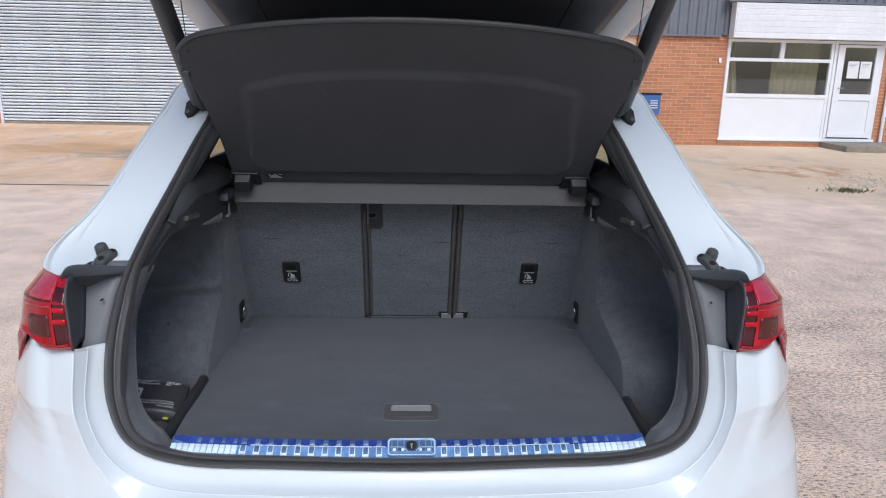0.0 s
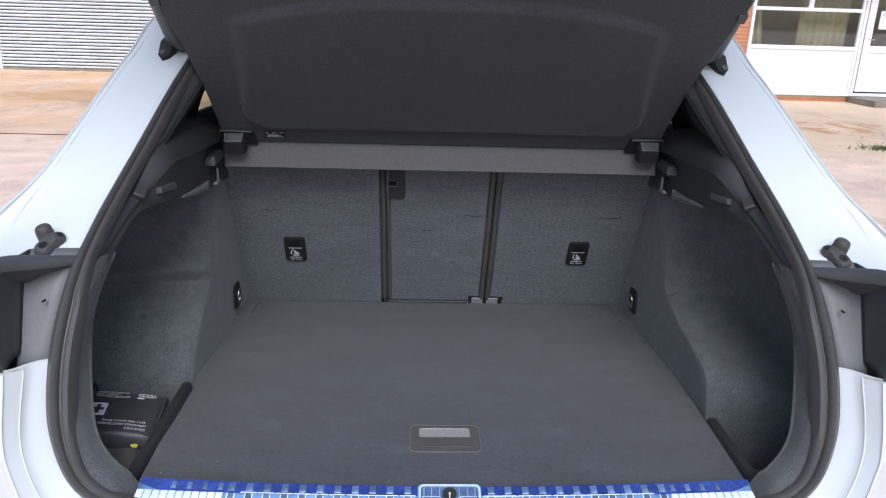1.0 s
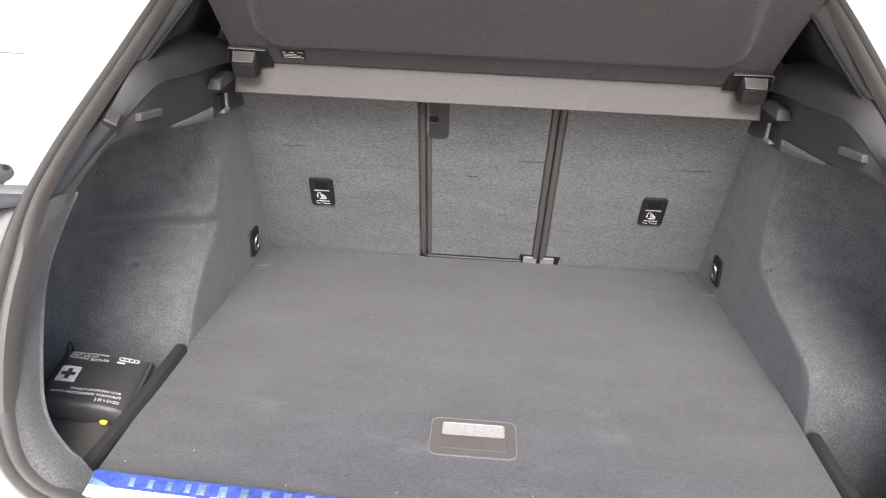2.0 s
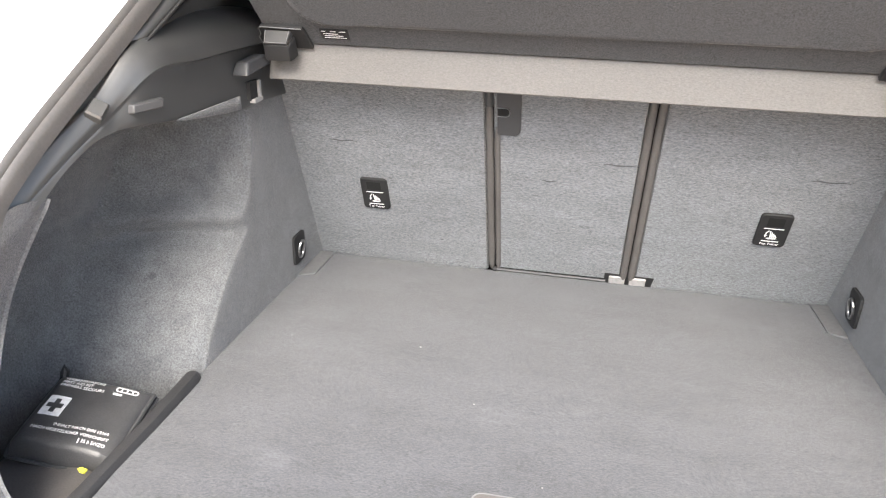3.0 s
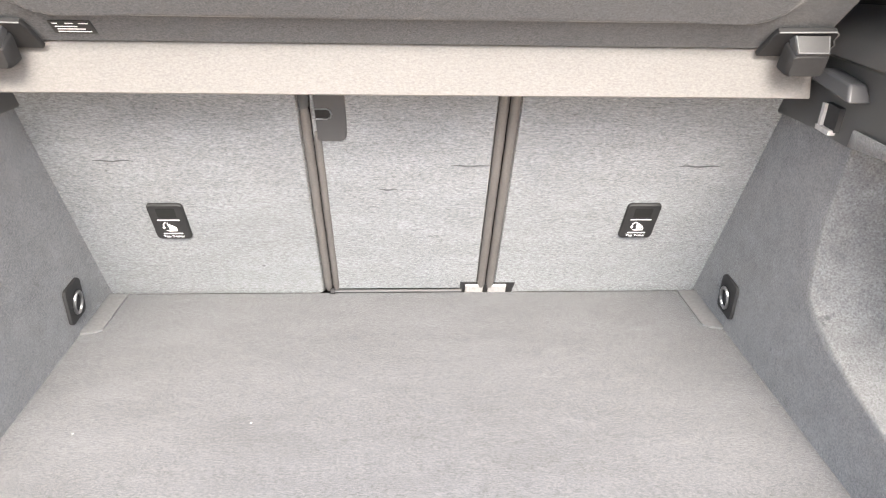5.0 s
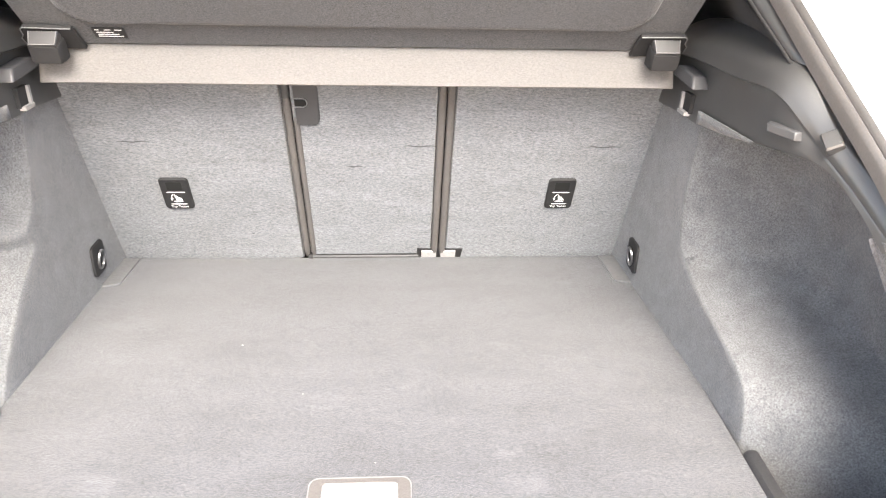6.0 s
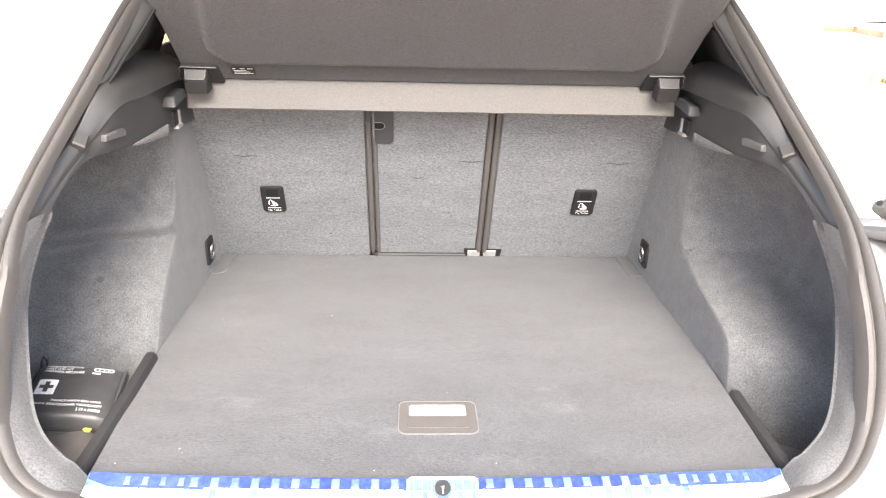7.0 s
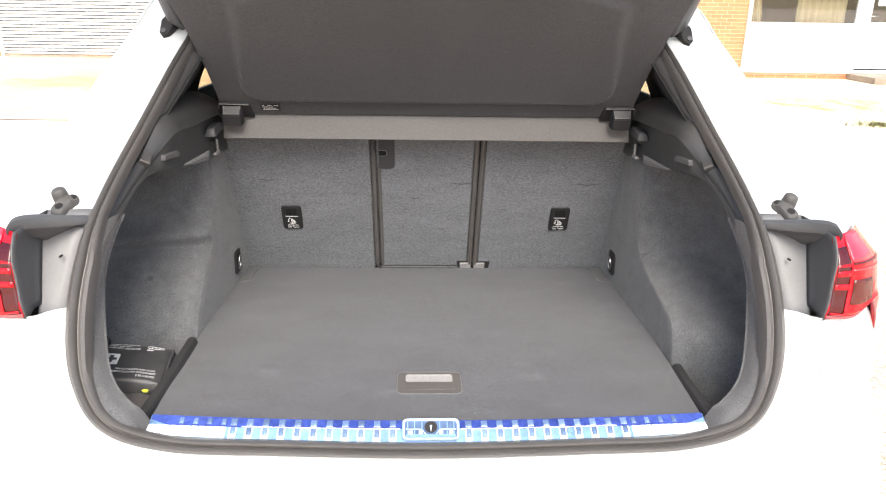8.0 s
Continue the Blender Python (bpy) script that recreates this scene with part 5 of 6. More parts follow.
# ---- lamp, recess panel and fittings on each side ----
for s in (-1, 1):
    G = [[(0.648, 0.026, 1.104), (0.690, 0.062, 1.104), (0.735, 0.120, 1.097), (0.778, 0.215, 1.080), (0.800, 0.32, 1.060)],
         [(0.645, 0.000, 1.062), (0.700, 0.014, 1.064), (0.758, 0.078, 1.058), (0.797, 0.195, 1.046), (0.818, 0.35, 1.034)],
         [(0.641, -0.004, 1.020), (0.700, 0.008, 1.016), (0.764, 0.068, 1.004), (0.808, 0.190, 0.990), (0.832, 0.36, 0.98)],
         [(0.637, -0.012, 0.992), (0.692, -0.004, 0.986), (0.754, 0.045, 0.998), (0.808, 0.142, 0.935), (0.832, 0.36, 0.935)],
         [(0.636, -0.008, 0.975), (0.690, 0.002, 0.974), (0.745, 0.046, 0.986), (0.800, 0.116, 0.893), (0.826, 0.35, 0.900)]]
    cols = [spline(r, 26) for r in G]
    grid = [[np.array([np.interp(b, (0, 6, 12, 19, 23), [c[j][q] for c in cols]) for q in range(3)]) for b in range(24)] for j in range(26)]

    def lens_at(a, b):
        """A place on the lens: a across from the hatch, b down."""
        return Vector(grid[int(round(a * 25))][int(round(b * 23))])

    lamp = part("tail_lamp", loft([flip(g, s) for g in grid]), M_LENS, car, "red tail lamp cluster wrapped round the corner", solid=0.006)
    lamp.data.set_sharp_from_angle(angle=radians(5))

    def patch(a0, a1, b0, b1, out, na=8, nb=8):
        rows = []
        for i in range(na):
            row = []
            for j in range(nb):
                fa, fb = a0 + (a1 - a0) * i / (na - 1), b0 + (b1 - b0) * j / (nb - 1)
                ia, ib = fa * 25, fb * 23
                i0, j0 = min(int(ia), 24), min(int(ib), 22)
                u, v = ia - i0, ib - j0
                q = (Vector(grid[i0][j0]) * (1 - u) * (1 - v) + Vector(grid[i0 + 1][j0]) * u * (1 - v) + Vector(grid[i0][j0 + 1]) * (1 - u) * v + Vector(grid[i0 + 1][j0 + 1]) * u * v)
                row.append(q + Vector((0.25, -0.95, 0.1)).normalized() * out)
            rows.append(flip(row, s))
        return loft(rows)
    part("inner_strip", patch(0.006, 0.118, 0.10, 0.93, 0.0010, 6, 14), M_LENS_NIGHT, lamp, "dark louvred strip beside the hatch", solid=0.001)
    # the facet's reflection is painted as a paler red
    part("top_facet", patch(0.135, 0.40, 0.01, 0.235, 0.0010, 14, 6), M_LENS_SHEEN, lamp, "glossy upper facet with its reflection in a paler red", solid=0.001)
    part("reflector", patch(0.155, 0.36, 0.40, 0.70, 0.0012), M_LENS_DARK, lamp, "smoked brown-red reflector field", solid=0.001)
    # first line is a painted highlight arc, the second the upright light guide
    part("light_guide", patch(0.13, 0.46, 0.30, 0.315, 0.0014, 14, 2), M_LENS_SHEEN, lamp, solid=0.001)
    part("light_guide", patch(0.119, 0.129, 0.05, 0.90, 0.0014, 2, 12), M_LENS_LINE, lamp, solid=0.001)
    for b0, bh in ((0.31, 0.055), (0.44, 0.055), (0.86, 0.045)):
        part("louvre", patch(0.012, 0.116, b0, b0 + bh, 0.0020, 5, 3), M_LENS_LINE, lamp, solid=0.001)
    part("top_band", patch(0.135, 0.50, 0.240, 0.255, 0.0012, 14, 3), M_LENS_DARK, lamp, solid=0.001)
    part("lower_rim", patch(0.0, 0.72, 0.93, 1.0, 0.0016, 16, 3), M_LENS_RIM, lamp, "pale pinkish lower lip", solid=0.0015)

    # recess panel between lamp and seal, with the lamp's dark flank
    pr = []
    for z in np.linspace(0.952, 1.104, 16):
        e = float(np.interp(z, [p[2] for p in EDGE[:9]], [p[0] for p in EDGE[:9]]))
        ye = hatch_y(z)
        li = lens_at(0, float(np.interp(z, (0.975, 1.104), (1, 0))))
        pr.append((z, e, ye, li))
    def rim_x(z):
        """Outer border of the recess panel."""
        return float(np.interp(z, (0.975, 1.065), (0.6415, 0.6580)))

    part("recess_panel", loft([flip([(e - 0.004, ye + 0.006, z), (e + 0.022, ye + 0.004, z), (rim_x(z) - 0.014, ye - 0.001, z), (rim_x(z) - 0.004, ye - 0.003, z), (rim_x(z), ye - 0.007, z)], s) for z, e, ye, li in pr]), M_POCKET, car, "plain grey panel in the lamp recess", solid=0.003)
    part("panel_lip", tube(flip([(rim_x(z), ye - 0.007, z) for z, e, ye, li in pr[2:11]], s), 0.0018, 6), M_GRIP, car, "pale rounded lip of the recess panel")
    part("lamp_flank", loft([flip(spline([(rim_x(z), ye - 0.005, z), (rim_x(z) * 0.6 + li.x * 0.4 + 0.004, ye * 0.6 + li.y * 0.4, z), (li.x + 0.001, li.y + 0.012, z), (li.x + 0.002, li.y + 0.002, z)], 9), s) for z, e, ye, li in pr[2:]]), M_FLANK, car, "black flank of the lamp housing", solid=0.003)
    spine = spline([(0.578, 0.152, 1.0865, 0.006, 1.083), (0.604, 0.124, 1.0930, 0.008, 1.080), (0.630, 0.094, 1.1010, 0.010, 1.071), (0.648, 0.066, 1.1080, 0.011, 1.062), (0.657, 0.046, 1.1080, 0.011, 1.062), (0.6600, 0.034, 1.1030, 0.008, 1.075)], 26)
    rows = []
    for x, y, z, r, zl in spine:
        ye = min(hatch_y(zl) - 0.004, y + 0.07)
        rows.append(flip([(x + 0.004, y + 0.020, z + r * 0.2), (x + 0.003, y + 0.012, z + r * 0.85), (x + 0.002, y + 0.004, z + r), (x, y - r * 0.6, z + r * 0.7), (x - 0.001, y - r * 0.9, z - r * 0.1), (x - 0.001, y - r * 0.6, z - r * 0.9), (x, y + 0.004, z - r * 1.2),
                          (x - 0.002, y * 0.5 + ye * 0.5, (z - r) * 0.5 + zl * 0.5), (x - 0.002, ye, zl)], s))
    bm = loft(rows)
    bm.faces.new([bm.verts.new(p) for p in rows[-1]])
    bmesh.ops.remove_doubles(bm, verts=bm.verts, dist=1e-6)
    part("recess_hood", bm, M_FLANK, car, "black moulded hood over the lamp recess")
    bm = tube([Vector((s * 0.618, 0.100, 1.040)), Vector((s * 0.618, 0.0925, 1.040))], 0.0019, 8)
    part("screw", bm, M_BLACK, car)

    # rubber lid stop
    nrm = hatch_normal(1.13)
    base = Vector((s * 0.632, 0.174, 1.094)) + nrm * 0.004
    sm = frame_at(base, (1, 0, 0), nrm.cross(Vector((1, 0, 0))) * -1 if nrm.cross(Vector((1, 0, 0))).z < 0 else nrm.cross(Vector((1, 0, 0))))
    turn = Matrix.Rotation(radians(s * 24), 4, "Z")
    bo = sm @ turn
    rows = []
    for d, k in ((0.0, 1.06), (0.006, 1.0), (0.016, 0.96), (0.021, 0.88), (0.0235, 0.72)):
        rows.append([bo @ Vector((x * k, y * k - 0.003, d)) for x, y in rrect(0.0140, 0.0235, 0.0125, 5)])
    bm = loft(rows, closed=True)
    bm.faces.new([bm.verts.new(p) for p in rows[-1]])
    bmesh.ops.remove_doubles(bm, verts=bm.verts, dist=1e-6)
    stop = part("lid_stop", bm, M_STOP, car, "dark grey rubber lid stop")
    part("stop_post", tube([sm @ Vector((s * 0.008, 0.012, 0.004)), sm @ Vector((s * 0.0115, 0.020, 0.020)), sm @ Vector((s * 0.0125, 0.0225, 0.0265)), sm @ Vector((s * 0.0130, 0.0235, 0.0295)), sm @ Vector((s * 0.0132, 0.0240, 0.0305))], [0.0135, 0.0130, 0.0120, 0.0090, 0.0040], 16), M_STOP, stop)
    part("stop_lug", tube([sm @ Vector((s * -0.006, 0.006, 0.002)), sm @ Vector((s * -0.0125, 0.0125, 0.018)), sm @ Vector((s * -0.0135, 0.0135, 0.0205))], [0.0110, 0.0098, 0.0085], 16), M_STOP, stop)
    part("lug_hole", tube([sm @ Vector((s * -0.0132, 0.0132, 0.0180)), sm @ Vector((s * -0.0137, 0.0137, 0.0211))], 0.0052, 12), M_HOLE_SHADE, stop)
    part("socket_rim", tube([bo @ Vector((0.0080 * math.cos(q), -0.009 + 0.0080 * math.sin(q), 0.0230)) for q in np.linspace(0, 2 * math.pi, 18)], 0.0016, 6), M_STOP, stop)
    part("socket_hole", tube([bo @ Vector((0, -0.009, 0.018)), bo @ Vector((0, -0.009, 0.0238))], 0.0070, 14), M_HOLE_SHADE, stop)
    part("stop_foot", block(sm @ Vector((s * -0.014, -0.010, 0.005)), (0.005, 0, 0), sm.to_3x3() @ Vector((0, 0.006, 0)), sm.to_3x3() @ Vector((0, 0, 0.006)), taper=0.8), M_STOP, stop, bevel=0.0015)

    # ball joint and lifting strut
    jm = frame_at(Vector((s * 0.545, 0.560, 1.388)), (1, 0, 0), (0, 0.55, 0.83))
    joint = part("strut_bracket", plate([(s * a, b) for a, b in ((0.013, -0.030), (0.022, -0.018), (0.020, 0.012), (0.006, 0.030), (-0.020, 0.026), (-0.030, 0.012), (-0.008, -0.004), (0.002, -0.024))], jm, 0.016, lip=0.003), M_BLACK, car, "black strut bracket")
    part("bracket_bolt", tube([jm @ Vector((s * 0.013, -0.016, 0.014)), jm @ Vector((s * 0.013, -0.016, 0.019))], 0.006, 6), M_PLASTIC_SOFT, joint)
    part("lifting_strut", tube([(s * 0.525, 0.565, 1.392), (s * 0.528, 0.55, 1.402), (s * 0.529, 0.54, 1.412), (s * 0.530, 0.36, 1.58), (s * 0.531, 0.26, 1.675), (s * 0.532, 0.15, 1.78)],
                               [0.009, 0.012, 0.020, 0.021, 0.021, 0.021], 14), M_PLASTIC, car, "thick black powered lid strut")

    # wheels
    for wy in (0.55, 3.22):
        wheel = part("wheel", tube([(s * 0.66, wy, 0.34), (s * 0.68, wy, 0.34), (s * 0.86, wy, 0.34), (s * 0.88, wy, 0.34)], [0.30, 0.34, 0.34, 0.30], 40), M_TYRE, car, "black tyre")
        part("rim", tube([(s * 0.878, wy, 0.34), (s * 0.886, wy, 0.34)], 0.23, 32), M_ALU, wheel)

# ---- raised lid ----
# inner face runs from the roof hinge up and back
def lid(v, x, drop=0.0):
    """A place on the lid: v metres from the hinge, x across."""
    y, z = 0.93 - 0.925 * v, 1.46 + 0.395 * v + 0.05 * v * v
    return Vector((x, y, z - drop))


VS = np.linspace(0.0, 1.08, 24)
lid_part = part("boot_lid", loft([[lid(v, x * (0.52 + 0.16 * v), -0.06 + 0.02 * x * x) for x in np.linspace(-1, 1, 40)] for v in VS]), M_WHITE, car, "raised white boot lid with black inner trim", solid=0.006)
for s in (-1, 1):
    rows = []
    for v in VS:
        w = 0.52 + 0.16 * v
        rows.append([lid(v, s * w, -0.05), lid(v, s * (w - 0.006), -0.015), lid(v, s * (w - 0.030), -0.004), lid(v, s * (w - 0.085), -0.010), lid(v, s * (w - 0.105), -0.012)])
    part("lid_flange", loft(rows), M_WHITE, lid_part, "white painted inner flange", solid=0.003)
rows = []
for v in VS:
    w = 0.52 + 0.16 * v - 0.098
    rows.append([lid(v, x * w, 0.008 * (1 - x ** 6) + (0.012 if v > 0.55 else 0)) for x in np.linspace(-1, 1, 40)])
trim = part("lid_trim", loft(rows), M_PLASTIC, lid_part, "black plastic inner trim of the lid", solid=0.004)
for gx in (-0.335, 0.335):
    part("trim_seam", tube([lid(v, gx * (1 + 0.2 * v), 0.010 + (0.012 if v > 0.55 else 0)) for v in VS], 0.0025, 5), M_BLACK, trim)

# ---- the buildings ----
def wall_box(name, dims, material, label, category, **kw):
    return tagged(part(name, box(*dims), material, None, smooth=False), label, category, kind="structure")


WY = 14.4
office_wall = wall_box("wall_office", (0.6, 6.80, WY + 0.004, WY + 0.3, 0, 2.31), M_MORTAR, "orange brick wall of the office building", "wall")
pier = wall_box("wall_pier", (10.275, 15.0, WY + 0.004, WY + 0.3, 0, 2.31), M_MORTAR, "orange brick wall beside the office door", "wall")
wall_box("wall_return", (0.6, 0.9, WY + 0.31, 17.3, 0, 6.0), M_MORTAR, "plain brick side wall of the office building", "wall")
wall_box("wall_room", (6.5, 10.6, WY + 2.4, WY + 2.6, 0, 2.6), M_ROOM, "dim back wall of the office room", "wall")
wall_box("floor", (6.5, 9.1, WY + 0.1, WY + 2.39, 0.05, 0.12), M_ROOM, "dim office floor", "floor")
wall_box("wall_lobby", (9.12, 10.4, WY + 0.5, WY + 0.6, 0.13, 2.31), M_LOBBY, "dark lobby wall behind the office door", "wall")
wall_box("wall_plinth", (6.80, 10.275, WY - 0.02, WY + 0.3, 0, 0.124), M_MORTAR, "low brick plinth under the office window", "wall")
wall_box("ceiling", (6.5, 10.6, WY + 0.1, WY + 2.39, 2.32, 2.38), M_ROOM, "dim office ceiling", "ceiling")

# profiled cladding above
def cladding(name, x0, x1, z0, z1, y, pitch=0.2):
    pts = []
    x = x0
    while x < x1:
        for dx, dy in ((0, 0), (0.06, 0), (0.085, -0.035), (0.135, -0.035), (0.16, 0)):
            pts.append((min(x + dx, x1), y + dy))
        x += pitch
    pts.append((x1, y))
    bm = loft([[(a, b, z) for a, b in pts] for z in (z0, z1)])
    return tagged(part(name, bm, M_CLAD, None, smooth=False, solid=0.003), "grey profiled metal wall cladding", "wall cladding", kind="structure")


cladding("wall_cladding_office", 0.6, 15.0, 2.34, 6.0, WY - 0.02)
tagged(part("trim", box(0.6, 6.62, WY - 0.09, WY + 0.01, 2.300, 2.338), M_CLAD, None, smooth=False), "grey metal drip flashing", "flashing", kind="structure")

# fascia over the window and door
fascia = thing("fascia", "white boarded fascia over the office window and door", "fascia", (8.0, WY - 0.3, 2.29), kind="structure")
fz = 2.29
for k in range(6):
    bm = bmesh.new()
    z0, z1 = fz + k * 0.118, fz + k * 0.118 + 0.112
    loft([[(6.80, WY - 0.30, z) if i == 0 else (15.0, WY - 0.30, z) for i in (0, 1)] for z in (z0,)] + [[(6.80, y, z), (15.0, y, z)] for y, z in ((WY - 0.312, z0 + 0.004), (WY - 0.312, z1 - 0.02), (WY - 0.300, z1 - 0.004), (WY - 0.30, z1))], bm)
    part("board", bm, M_FASCIA, fascia, smooth=False, solid=0.01)
part("return_panel", box(6.775, 6.80, WY - 0.31, WY - 0.065, fz - 0.005, fz + 0.71), M_FASCIA, fascia, smooth=False)
part("soffit", box(6.80, 15.0, WY - 0.295, WY - 0.005, fz - 0.004, fz + 0.012), M_FASCIA, fascia, smooth=False)
part("capping", box(6.60, 15.0, WY - 0.33, WY - 0.06, fz + 0.715, fz + 0.75), M_CLAD, fascia, smooth=False)

# window unit
def bars(parent, material, dims_list, name):
    for d in dims_list:
        part(name, box(*d), material, parent, smooth=False, bevel=0.004)


window = thing("window_1", "white plastic office window over a white panel", "window", (6.8, WY, 0.14), kind="structure")
y0, y1 = WY - 0.05, WY + 0.02
bars(window, M_UPVC, [(6.80, 6.865, y0, y1, 0.14, 2.275), (9.085, 9.150, y0, y1, 0.14, 2.275), (6.865, 9.085, y0, y1, 2.215, 2.275), (6.865, 9.085, y0, y1, 1.055, 1.135),
                      (6.865, 9.085, y0, y1, 1.815, 1.885), (7.955, 8.055, y0, y1, 1.885, 2.215), (6.865, 9.085, y0, y1, 0.14, 0.20)], "window_frame")
part("lower_panel", box(6.865, 9.085, WY - 0.03, WY + 0.01, 0.20, 1.055), M_UPVC, window, smooth=False)
part("window_sill", box(6.77, 9.14, WY - 0.09, WY - 0.051, 0.125, 0.165), M_UPVC, window, smooth=False, bevel=0.006)
for d in ((6.865, 9.085, WY - 0.012, WY - 0.006, 1.135, 1.815), (6.865, 7.955, WY - 0.012, WY - 0.006, 1.885, 2.215), (8.055, 9.085, WY - 0.012, WY - 0.006, 1.885, 2.215)):
    p = part("pane", box(*d), M_GLASS, window, smooth=False)
    p.visible_shadow = False
curtain = thing("curtain", "beige drawn curtain behind the office window", "curtain", (8.4, WY + 0.25, 0.9))
part("drape", loft([[(x, WY + 0.25 + 0.025 * math.sin(x * 42) + 0.01 * math.sin(x * 17), z) for x in np.linspace(7.95, 9.02, 90)] for z in (0.6, 2.25)]), M_CURTAIN, curtain, solid=0.004)
curtain2 = thing("curtain", "beige gathered curtain at the window's edge", "curtain", (7.0, WY + 0.25, 0.9))
part("drape", loft([[(x + 0.12 * (2.2 - z), WY + 0.27 + 0.03 * math.sin(x * 50), z) for x in np.linspace(6.86, 7.10, 40)] for z in (0.6, 2.25)]), M_CURTAIN, curtain2, solid=0.004)

door = thing("door_1", "white plastic office door with a tall glazed upper panel and paper notices", "door", (9.15, WY, 0.2), kind="structure")
bars(door, M_UPVC, [(9.16, 9.225, y0, y1, 0.20, 2.275), (10.205, 10.27, y0, y1, 0.20, 2.275), (9.225, 10.205, y0, y1, 2.215, 2.275)], "door_frame")
bars(door, M_UPVC, [(9.24, 9.385, WY - 0.065, WY - 0.01, 0.225, 2.20), (10.085, 10.195, WY - 0.065, WY - 0.01, 0.225, 2.20), (9.385, 10.085, WY - 0.065, WY - 0.01, 2.145, 2.20),
                    (9.385, 10.085, WY - 0.065, WY - 0.01, 1.03, 1.165), (9.385, 10.085, WY - 0.065, WY - 0.01, 0.225, 0.32)], "door_rail")
part("door_panel", box(9.385, 10.085, WY - 0.045, WY - 0.02, 0.32, 1.03), M_UPVC, door, smooth=False)
part("threshold", box(9.12, 10.30, WY - 0.10, WY - 0.021, 0.135, 0.195), M_UPVC, door, smooth=False)
p = part("pane", box(9.385, 10.085, WY - 0.04, WY - 0.034, 1.165, 2.145), M_GLASS, door, smooth=False)
p.visible_shadow = False
part("door_handle", tube([(9.33, WY - 0.068, 1.29), (9.33, WY - 0.115, 1.29), (9.44, WY - 0.12, 1.29)], 0.011, 8), M_METAL, door, "metal lever handle")
for nx in (9.62, 9.90):
    sh = part("notice", box(nx - 0.125, nx + 0.125, WY - 0.0455, WY - 0.0435, 1.50, 1.86), M_PRINT, door, "white paper notice", smooth=False)
    for k in range(3):
        part("printed_bar", box(nx - 0.09, nx + 0.09 - 0.03 * k, WY - 0.047, WY - 0.0458, 1.80 - 0.03 * k, 1.808 - 0.03 * k), M_CLAD, sh, smooth=False)
step = tagged(part("door_step", box(9.12, 12.6, WY - 1.05, WY - 0.01, 0.0, 0.125), M_STEP, None, smooth=False, bevel=0.012), "weathered low concrete step before the office door", "step", kind="structure")
pipe = thing("downpipe", "white plastic rainwater pipe on the wall", "downpipe", (10.47, WY - 0.06, 0.126))
part("pipe", tube([(10.47, WY - 0.06, 0.13), (10.47, WY - 0.06, 2.28)], 0.036, 14), M_UPVC, pipe)
for z in (0.6, 1.7):
    part("clip", tube([(10.47, WY - 0.06, z), (10.47, WY - 0.06, z + 0.03)], 0.044, 14), M_UPVC, pipe)
bluebox = thing("meter_box", "blue steel box with louvres on the brick wall", "box", (5.17, WY - 0.1, 0.69))
part("case", box(4.95, 5.40, WY - 0.16, WY - 0.001, 0.66, 1.08), M_BLUEBOX, bluebox, smooth=False, bevel=0.01)
part("lid", box(4.93, 5.42, WY - 0.18, WY - 0.001, 1.081, 1.11), M_BLACK, bluebox, smooth=False)
for k in range(4):
    part("louvre", block((5.26, WY - 0.163, 0.80 + 0.05 * k), (0.08, 0, 0), (0, 0.008, 0), (0, -0.006, 0.012)), M_SHUTTER, bluebox, smooth=False)
alarm = thing("wall_sensor", "small white box on the brick wall", "sensor box", (6.66, WY - 0.03, 1.80))
part("housing", box(6.635, 6.69, WY - 0.045, WY - 0.001, 1.77, 1.87), M_UPVC, alarm, smooth=False, bevel=0.006)

# shutter building
SY = 17.2
wall_box("wall_shed", (-15.0, -10.05, SY + 0.02, SY + 0.3, 0, 6.0), M_MORTAR, "orange brick wall beside the shutter", "wall")
wall_box("wall_shed_side", (-3.2, 0.6, SY + 0.02, SY + 0.3, 0, 6.0), M_MORTAR, "orange brick wall beside the shutter", "wall")
wall_box("wall_over_shutter", (-10.05, -3.2, SY - 0.06, SY + 0.3, 4.3, 6.0), M_CLAD, "grey panel above the shutter", "wall")
shutter = thing("roller_shutter", "closed galvanised steel roller shutter, slightly grimy at its foot", "roller shutter", (-6.6, SY, 0), kind="structure")
bm = bmesh.new()
prof = [(0.030, 0.0), (0.004, 0.003), (-0.016, 0.0095), (-0.034, 0.020), (-0.044, 0.032), (-0.044, 0.042), (-0.036, 0.050), (-0.020, 0.056), (-0.004, 0.0595), (0.004, 0.056), (0.012, 0.044), (0.030, 0.010)]
loft([[(x, y, z) for y, z in prof] for x in (-3.4, 3.4)], bm, closed=True)
slat_me = bpy.data.meshes.new("slat")
bm.to_mesh(slat_me)
bm.free()
slat_me.materials.append(M_SHUTTER)
slat_me.shade_smooth()
slat_me.set_sharp_from_angle(angle=radians(30))
for k in range(54):
    o = new("slat", slat_me)
    o.parent = shutter
    o.location = (0, 0.006 * noise.noise((k * 0.9, 0, 0)), 0.06 + k * 0.0772)
# added grey sheet: gives the slat gaps their shade; the slats really interlock
part("backing_strip", box(-10.0, -3.2, SY + 0.046, SY + 0.060, 0.02, 4.28), M_CLAD, shutter, "added grey strip standing for the shade between the slats", smooth=False)
part("bottom_rail", box(-10.0, -3.2, SY - 0.035, SY + 0.01, 0.0, 0.058), M_STEP, shutter, smooth=False)
for x in (-10.06, -3.2):
    part("guide_rail", box(x, x + 0.06, SY - 0.07, SY + 0.02, 0.0, 4.3), M_SHUTTER, shutter, smooth=False)

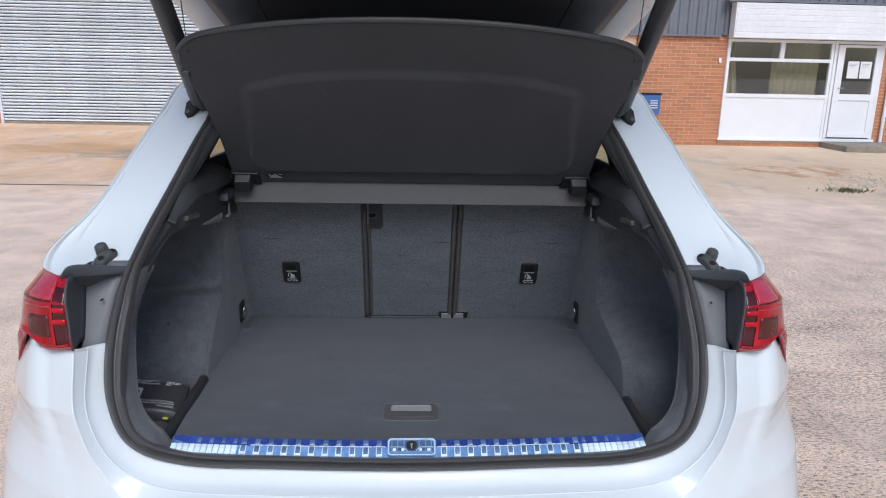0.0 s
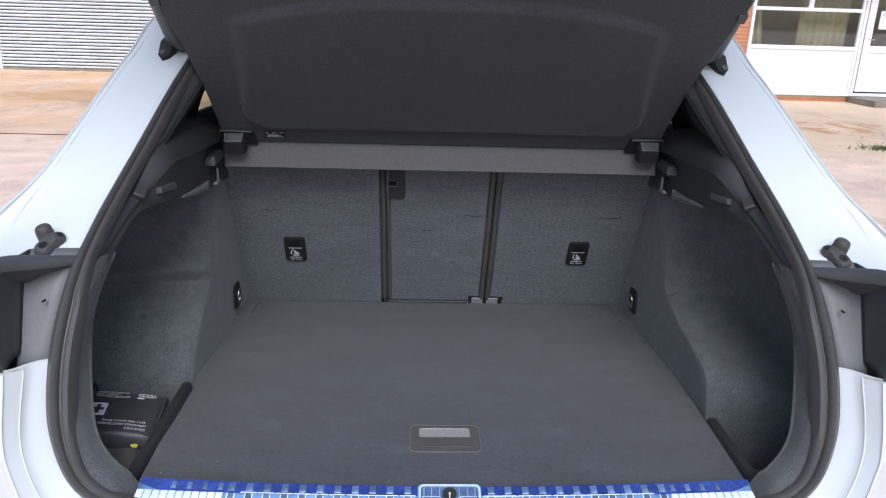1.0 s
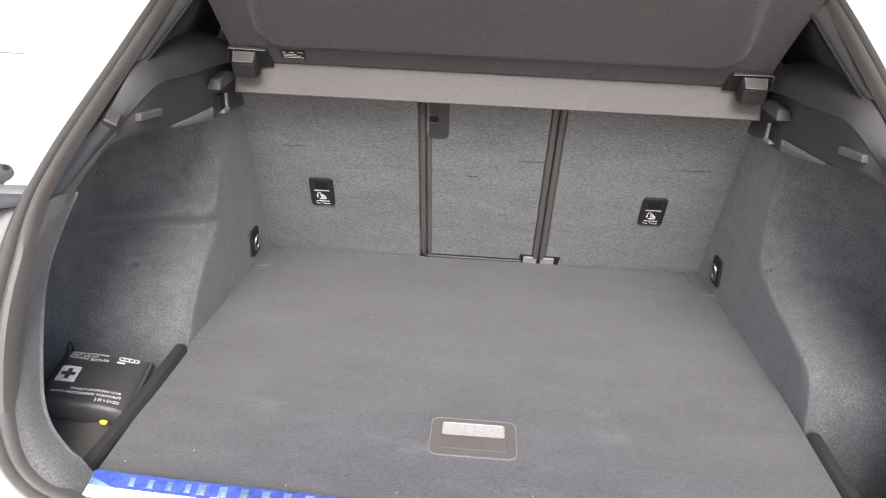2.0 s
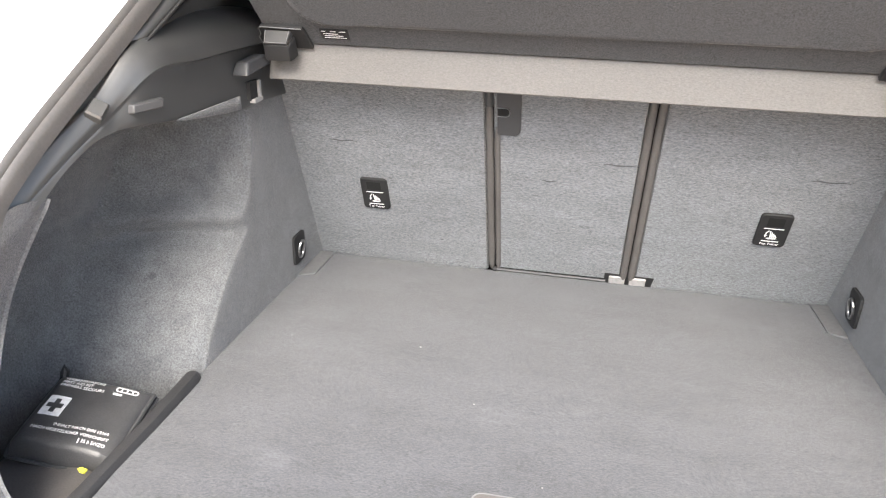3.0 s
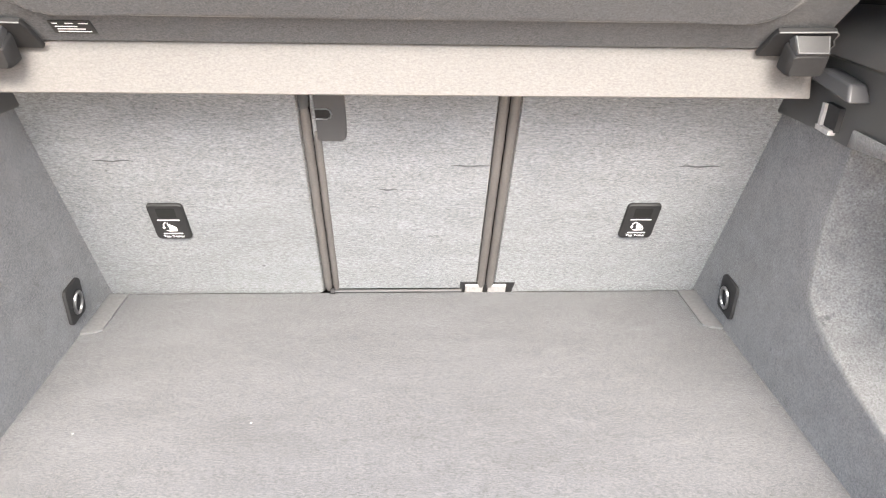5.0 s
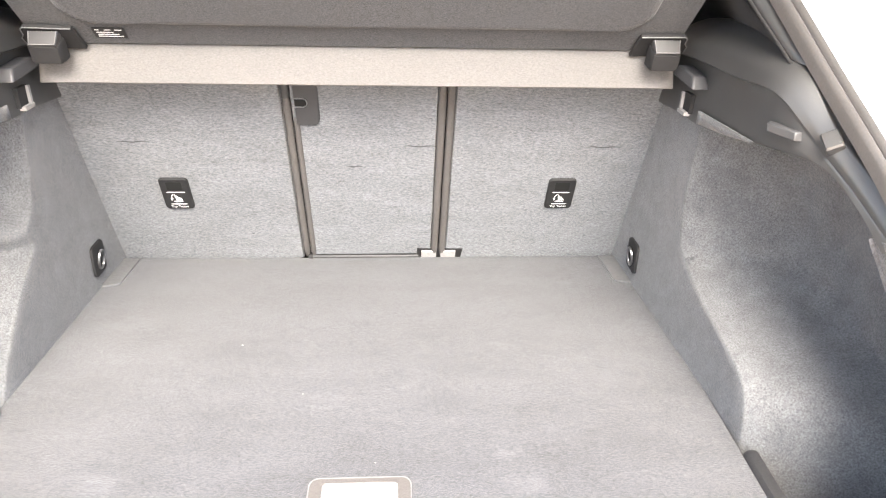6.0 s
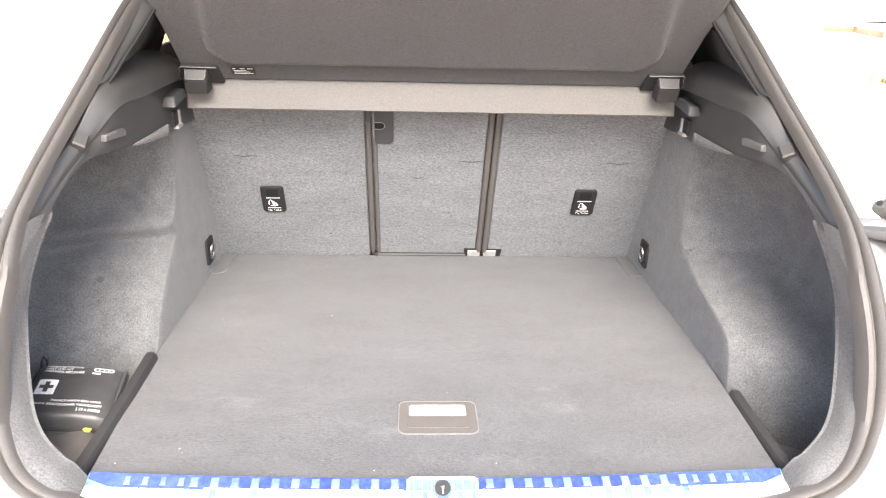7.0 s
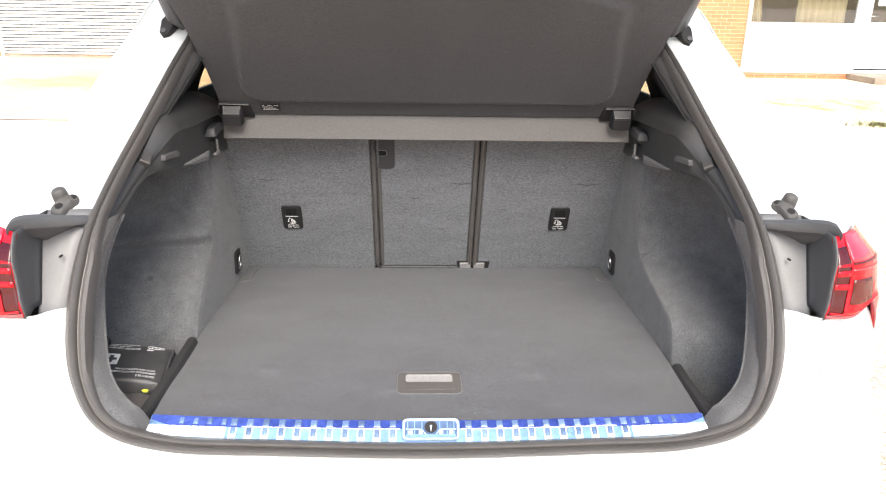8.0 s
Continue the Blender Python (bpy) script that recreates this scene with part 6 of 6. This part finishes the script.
# ---- lint and crumbs on the boot floor ----
rng = random.Random(11)
bm = bmesh.new()
for k in range(16):
    x, y, r = rng.uniform(-0.46, 0.46), 0.045 + 0.5 * rng.random() ** 2, rng.uniform(0.0005, 0.0010)
    bmesh.ops.create_icosphere(bm, subdivisions=1, radius=r, matrix=Matrix.Translation((x, y, floor_z(y) + r * 0.5)) @ Matrix.Diagonal((rng.uniform(0.7, 2.2), rng.uniform(0.7, 1.6), 0.6, 1)))
tagged(part("lint", bm, M_HANDLE, smooth=False), "pale specks of lint on the boot carpet", "lint", kind="stuff")

# ---- weeds and rubble on the yard ----
rng = random.Random(5)
bm = bmesh.new()
for k in range(240):
    a, r = rng.uniform(0, 6.28), abs(rng.gauss(0, 1))
    x, y = 5.98 + 0.20 * r * math.cos(a), 8.15 + 0.10 * r * math.sin(a)
    h, t = rng.uniform(0.015, 0.06), rng.uniform(0, 6.28)
    w = rng.uniform(0.006, 0.016)
    dx, dy = math.cos(t), math.sin(t)
    v = [bm.verts.new(q) for q in ((x - dy * w, y + dx * w, 0.001), (x + dy * w, y - dx * w, 0.001), (x + dx * h * 0.7 + dy * w * 0.6, y + dy * h * 0.7 - dx * w * 0.6, h * 0.7), (x + dx * h * 1.2, y + dy * h * 1.2, h))]
    bm.faces.new(v)
tagged(part("weeds", bm, M_LEAF), "low patch of weeds in the concrete", "weeds", kind="stuff")
bm = bmesh.new()
for k in range(420):
    x, y, r = rng.gauss(7.1, 0.55), rng.gauss(8.9, 0.40), 0.004 + 0.016 * rng.random() ** 2
    bmesh.ops.create_icosphere(bm, subdivisions=1, radius=r, matrix=Matrix.Translation((x, y, r * 0.4)) @ Matrix.Diagonal((rng.uniform(0.7, 1.4), rng.uniform(0.7, 1.4), 0.6, 1)))
tagged(part("rubble", bm, M_STONE, smooth=False), "scattered pale rubble and grit", "rubble", kind="stuff")

# ---- bricks ----
def brick_mesh(name, w, h=0.065, d=0.012):
    bm = block((0, 0, 0), (w / 2, 0, 0), (0, 0, h / 2), (0, -d, 0), taper=0.985)
    me = bpy.data.meshes.new(name)
    bm.to_mesh(me)
    bm.free()
    me.materials.append(M_BRICK)
    return me


full, halfb = brick_mesh("brick", 0.215), brick_mesh("brick_half", 0.1025)


def lay(wall, x0, x1, rows, y):
    for r in range(rows):
        z = 0.0375 + 0.075 * r
        x = x0 + (0.0 if r % 2 else -0.1125)
        while x < x1:
            a, b = max(x, x0), min(x + 0.215, x1)
            if b - a > 0.06:
                o = new("brick", full if b - a > 0.2 else halfb)
                o.parent = wall
                o.location = ((a + b) / 2, y + rng.uniform(-0.002, 0.002), z)
            x += 0.225


lay(office_wall, 4.80, 6.80, 31, WY + 0.012)
bm = bmesh.new()
for x0, x1, rows, y in ((10.275, 11.3, 31, WY + 0.012), (6.80, 10.275, 1, WY - 0.012), (-10.85, -10.06, 46, SY + 0.012)):
    for r in range(rows):
        x = x0 + (0.0 if r % 2 else -0.1125)
        while x < x1:
            a, b = max(x, x0), min(x + 0.215, x1)
            if b - a > 0.06:
                block(((a + b) / 2, y, 0.0375 + 0.075 * r), ((b - a) / 2, 0, 0), (0, 0, 0.0325), (0, -0.012, 0), bm, taper=0.985)
            x += 0.225
tagged(part("brick_courses", bm, M_BRICK, pier, smooth=False), kind="stuff")
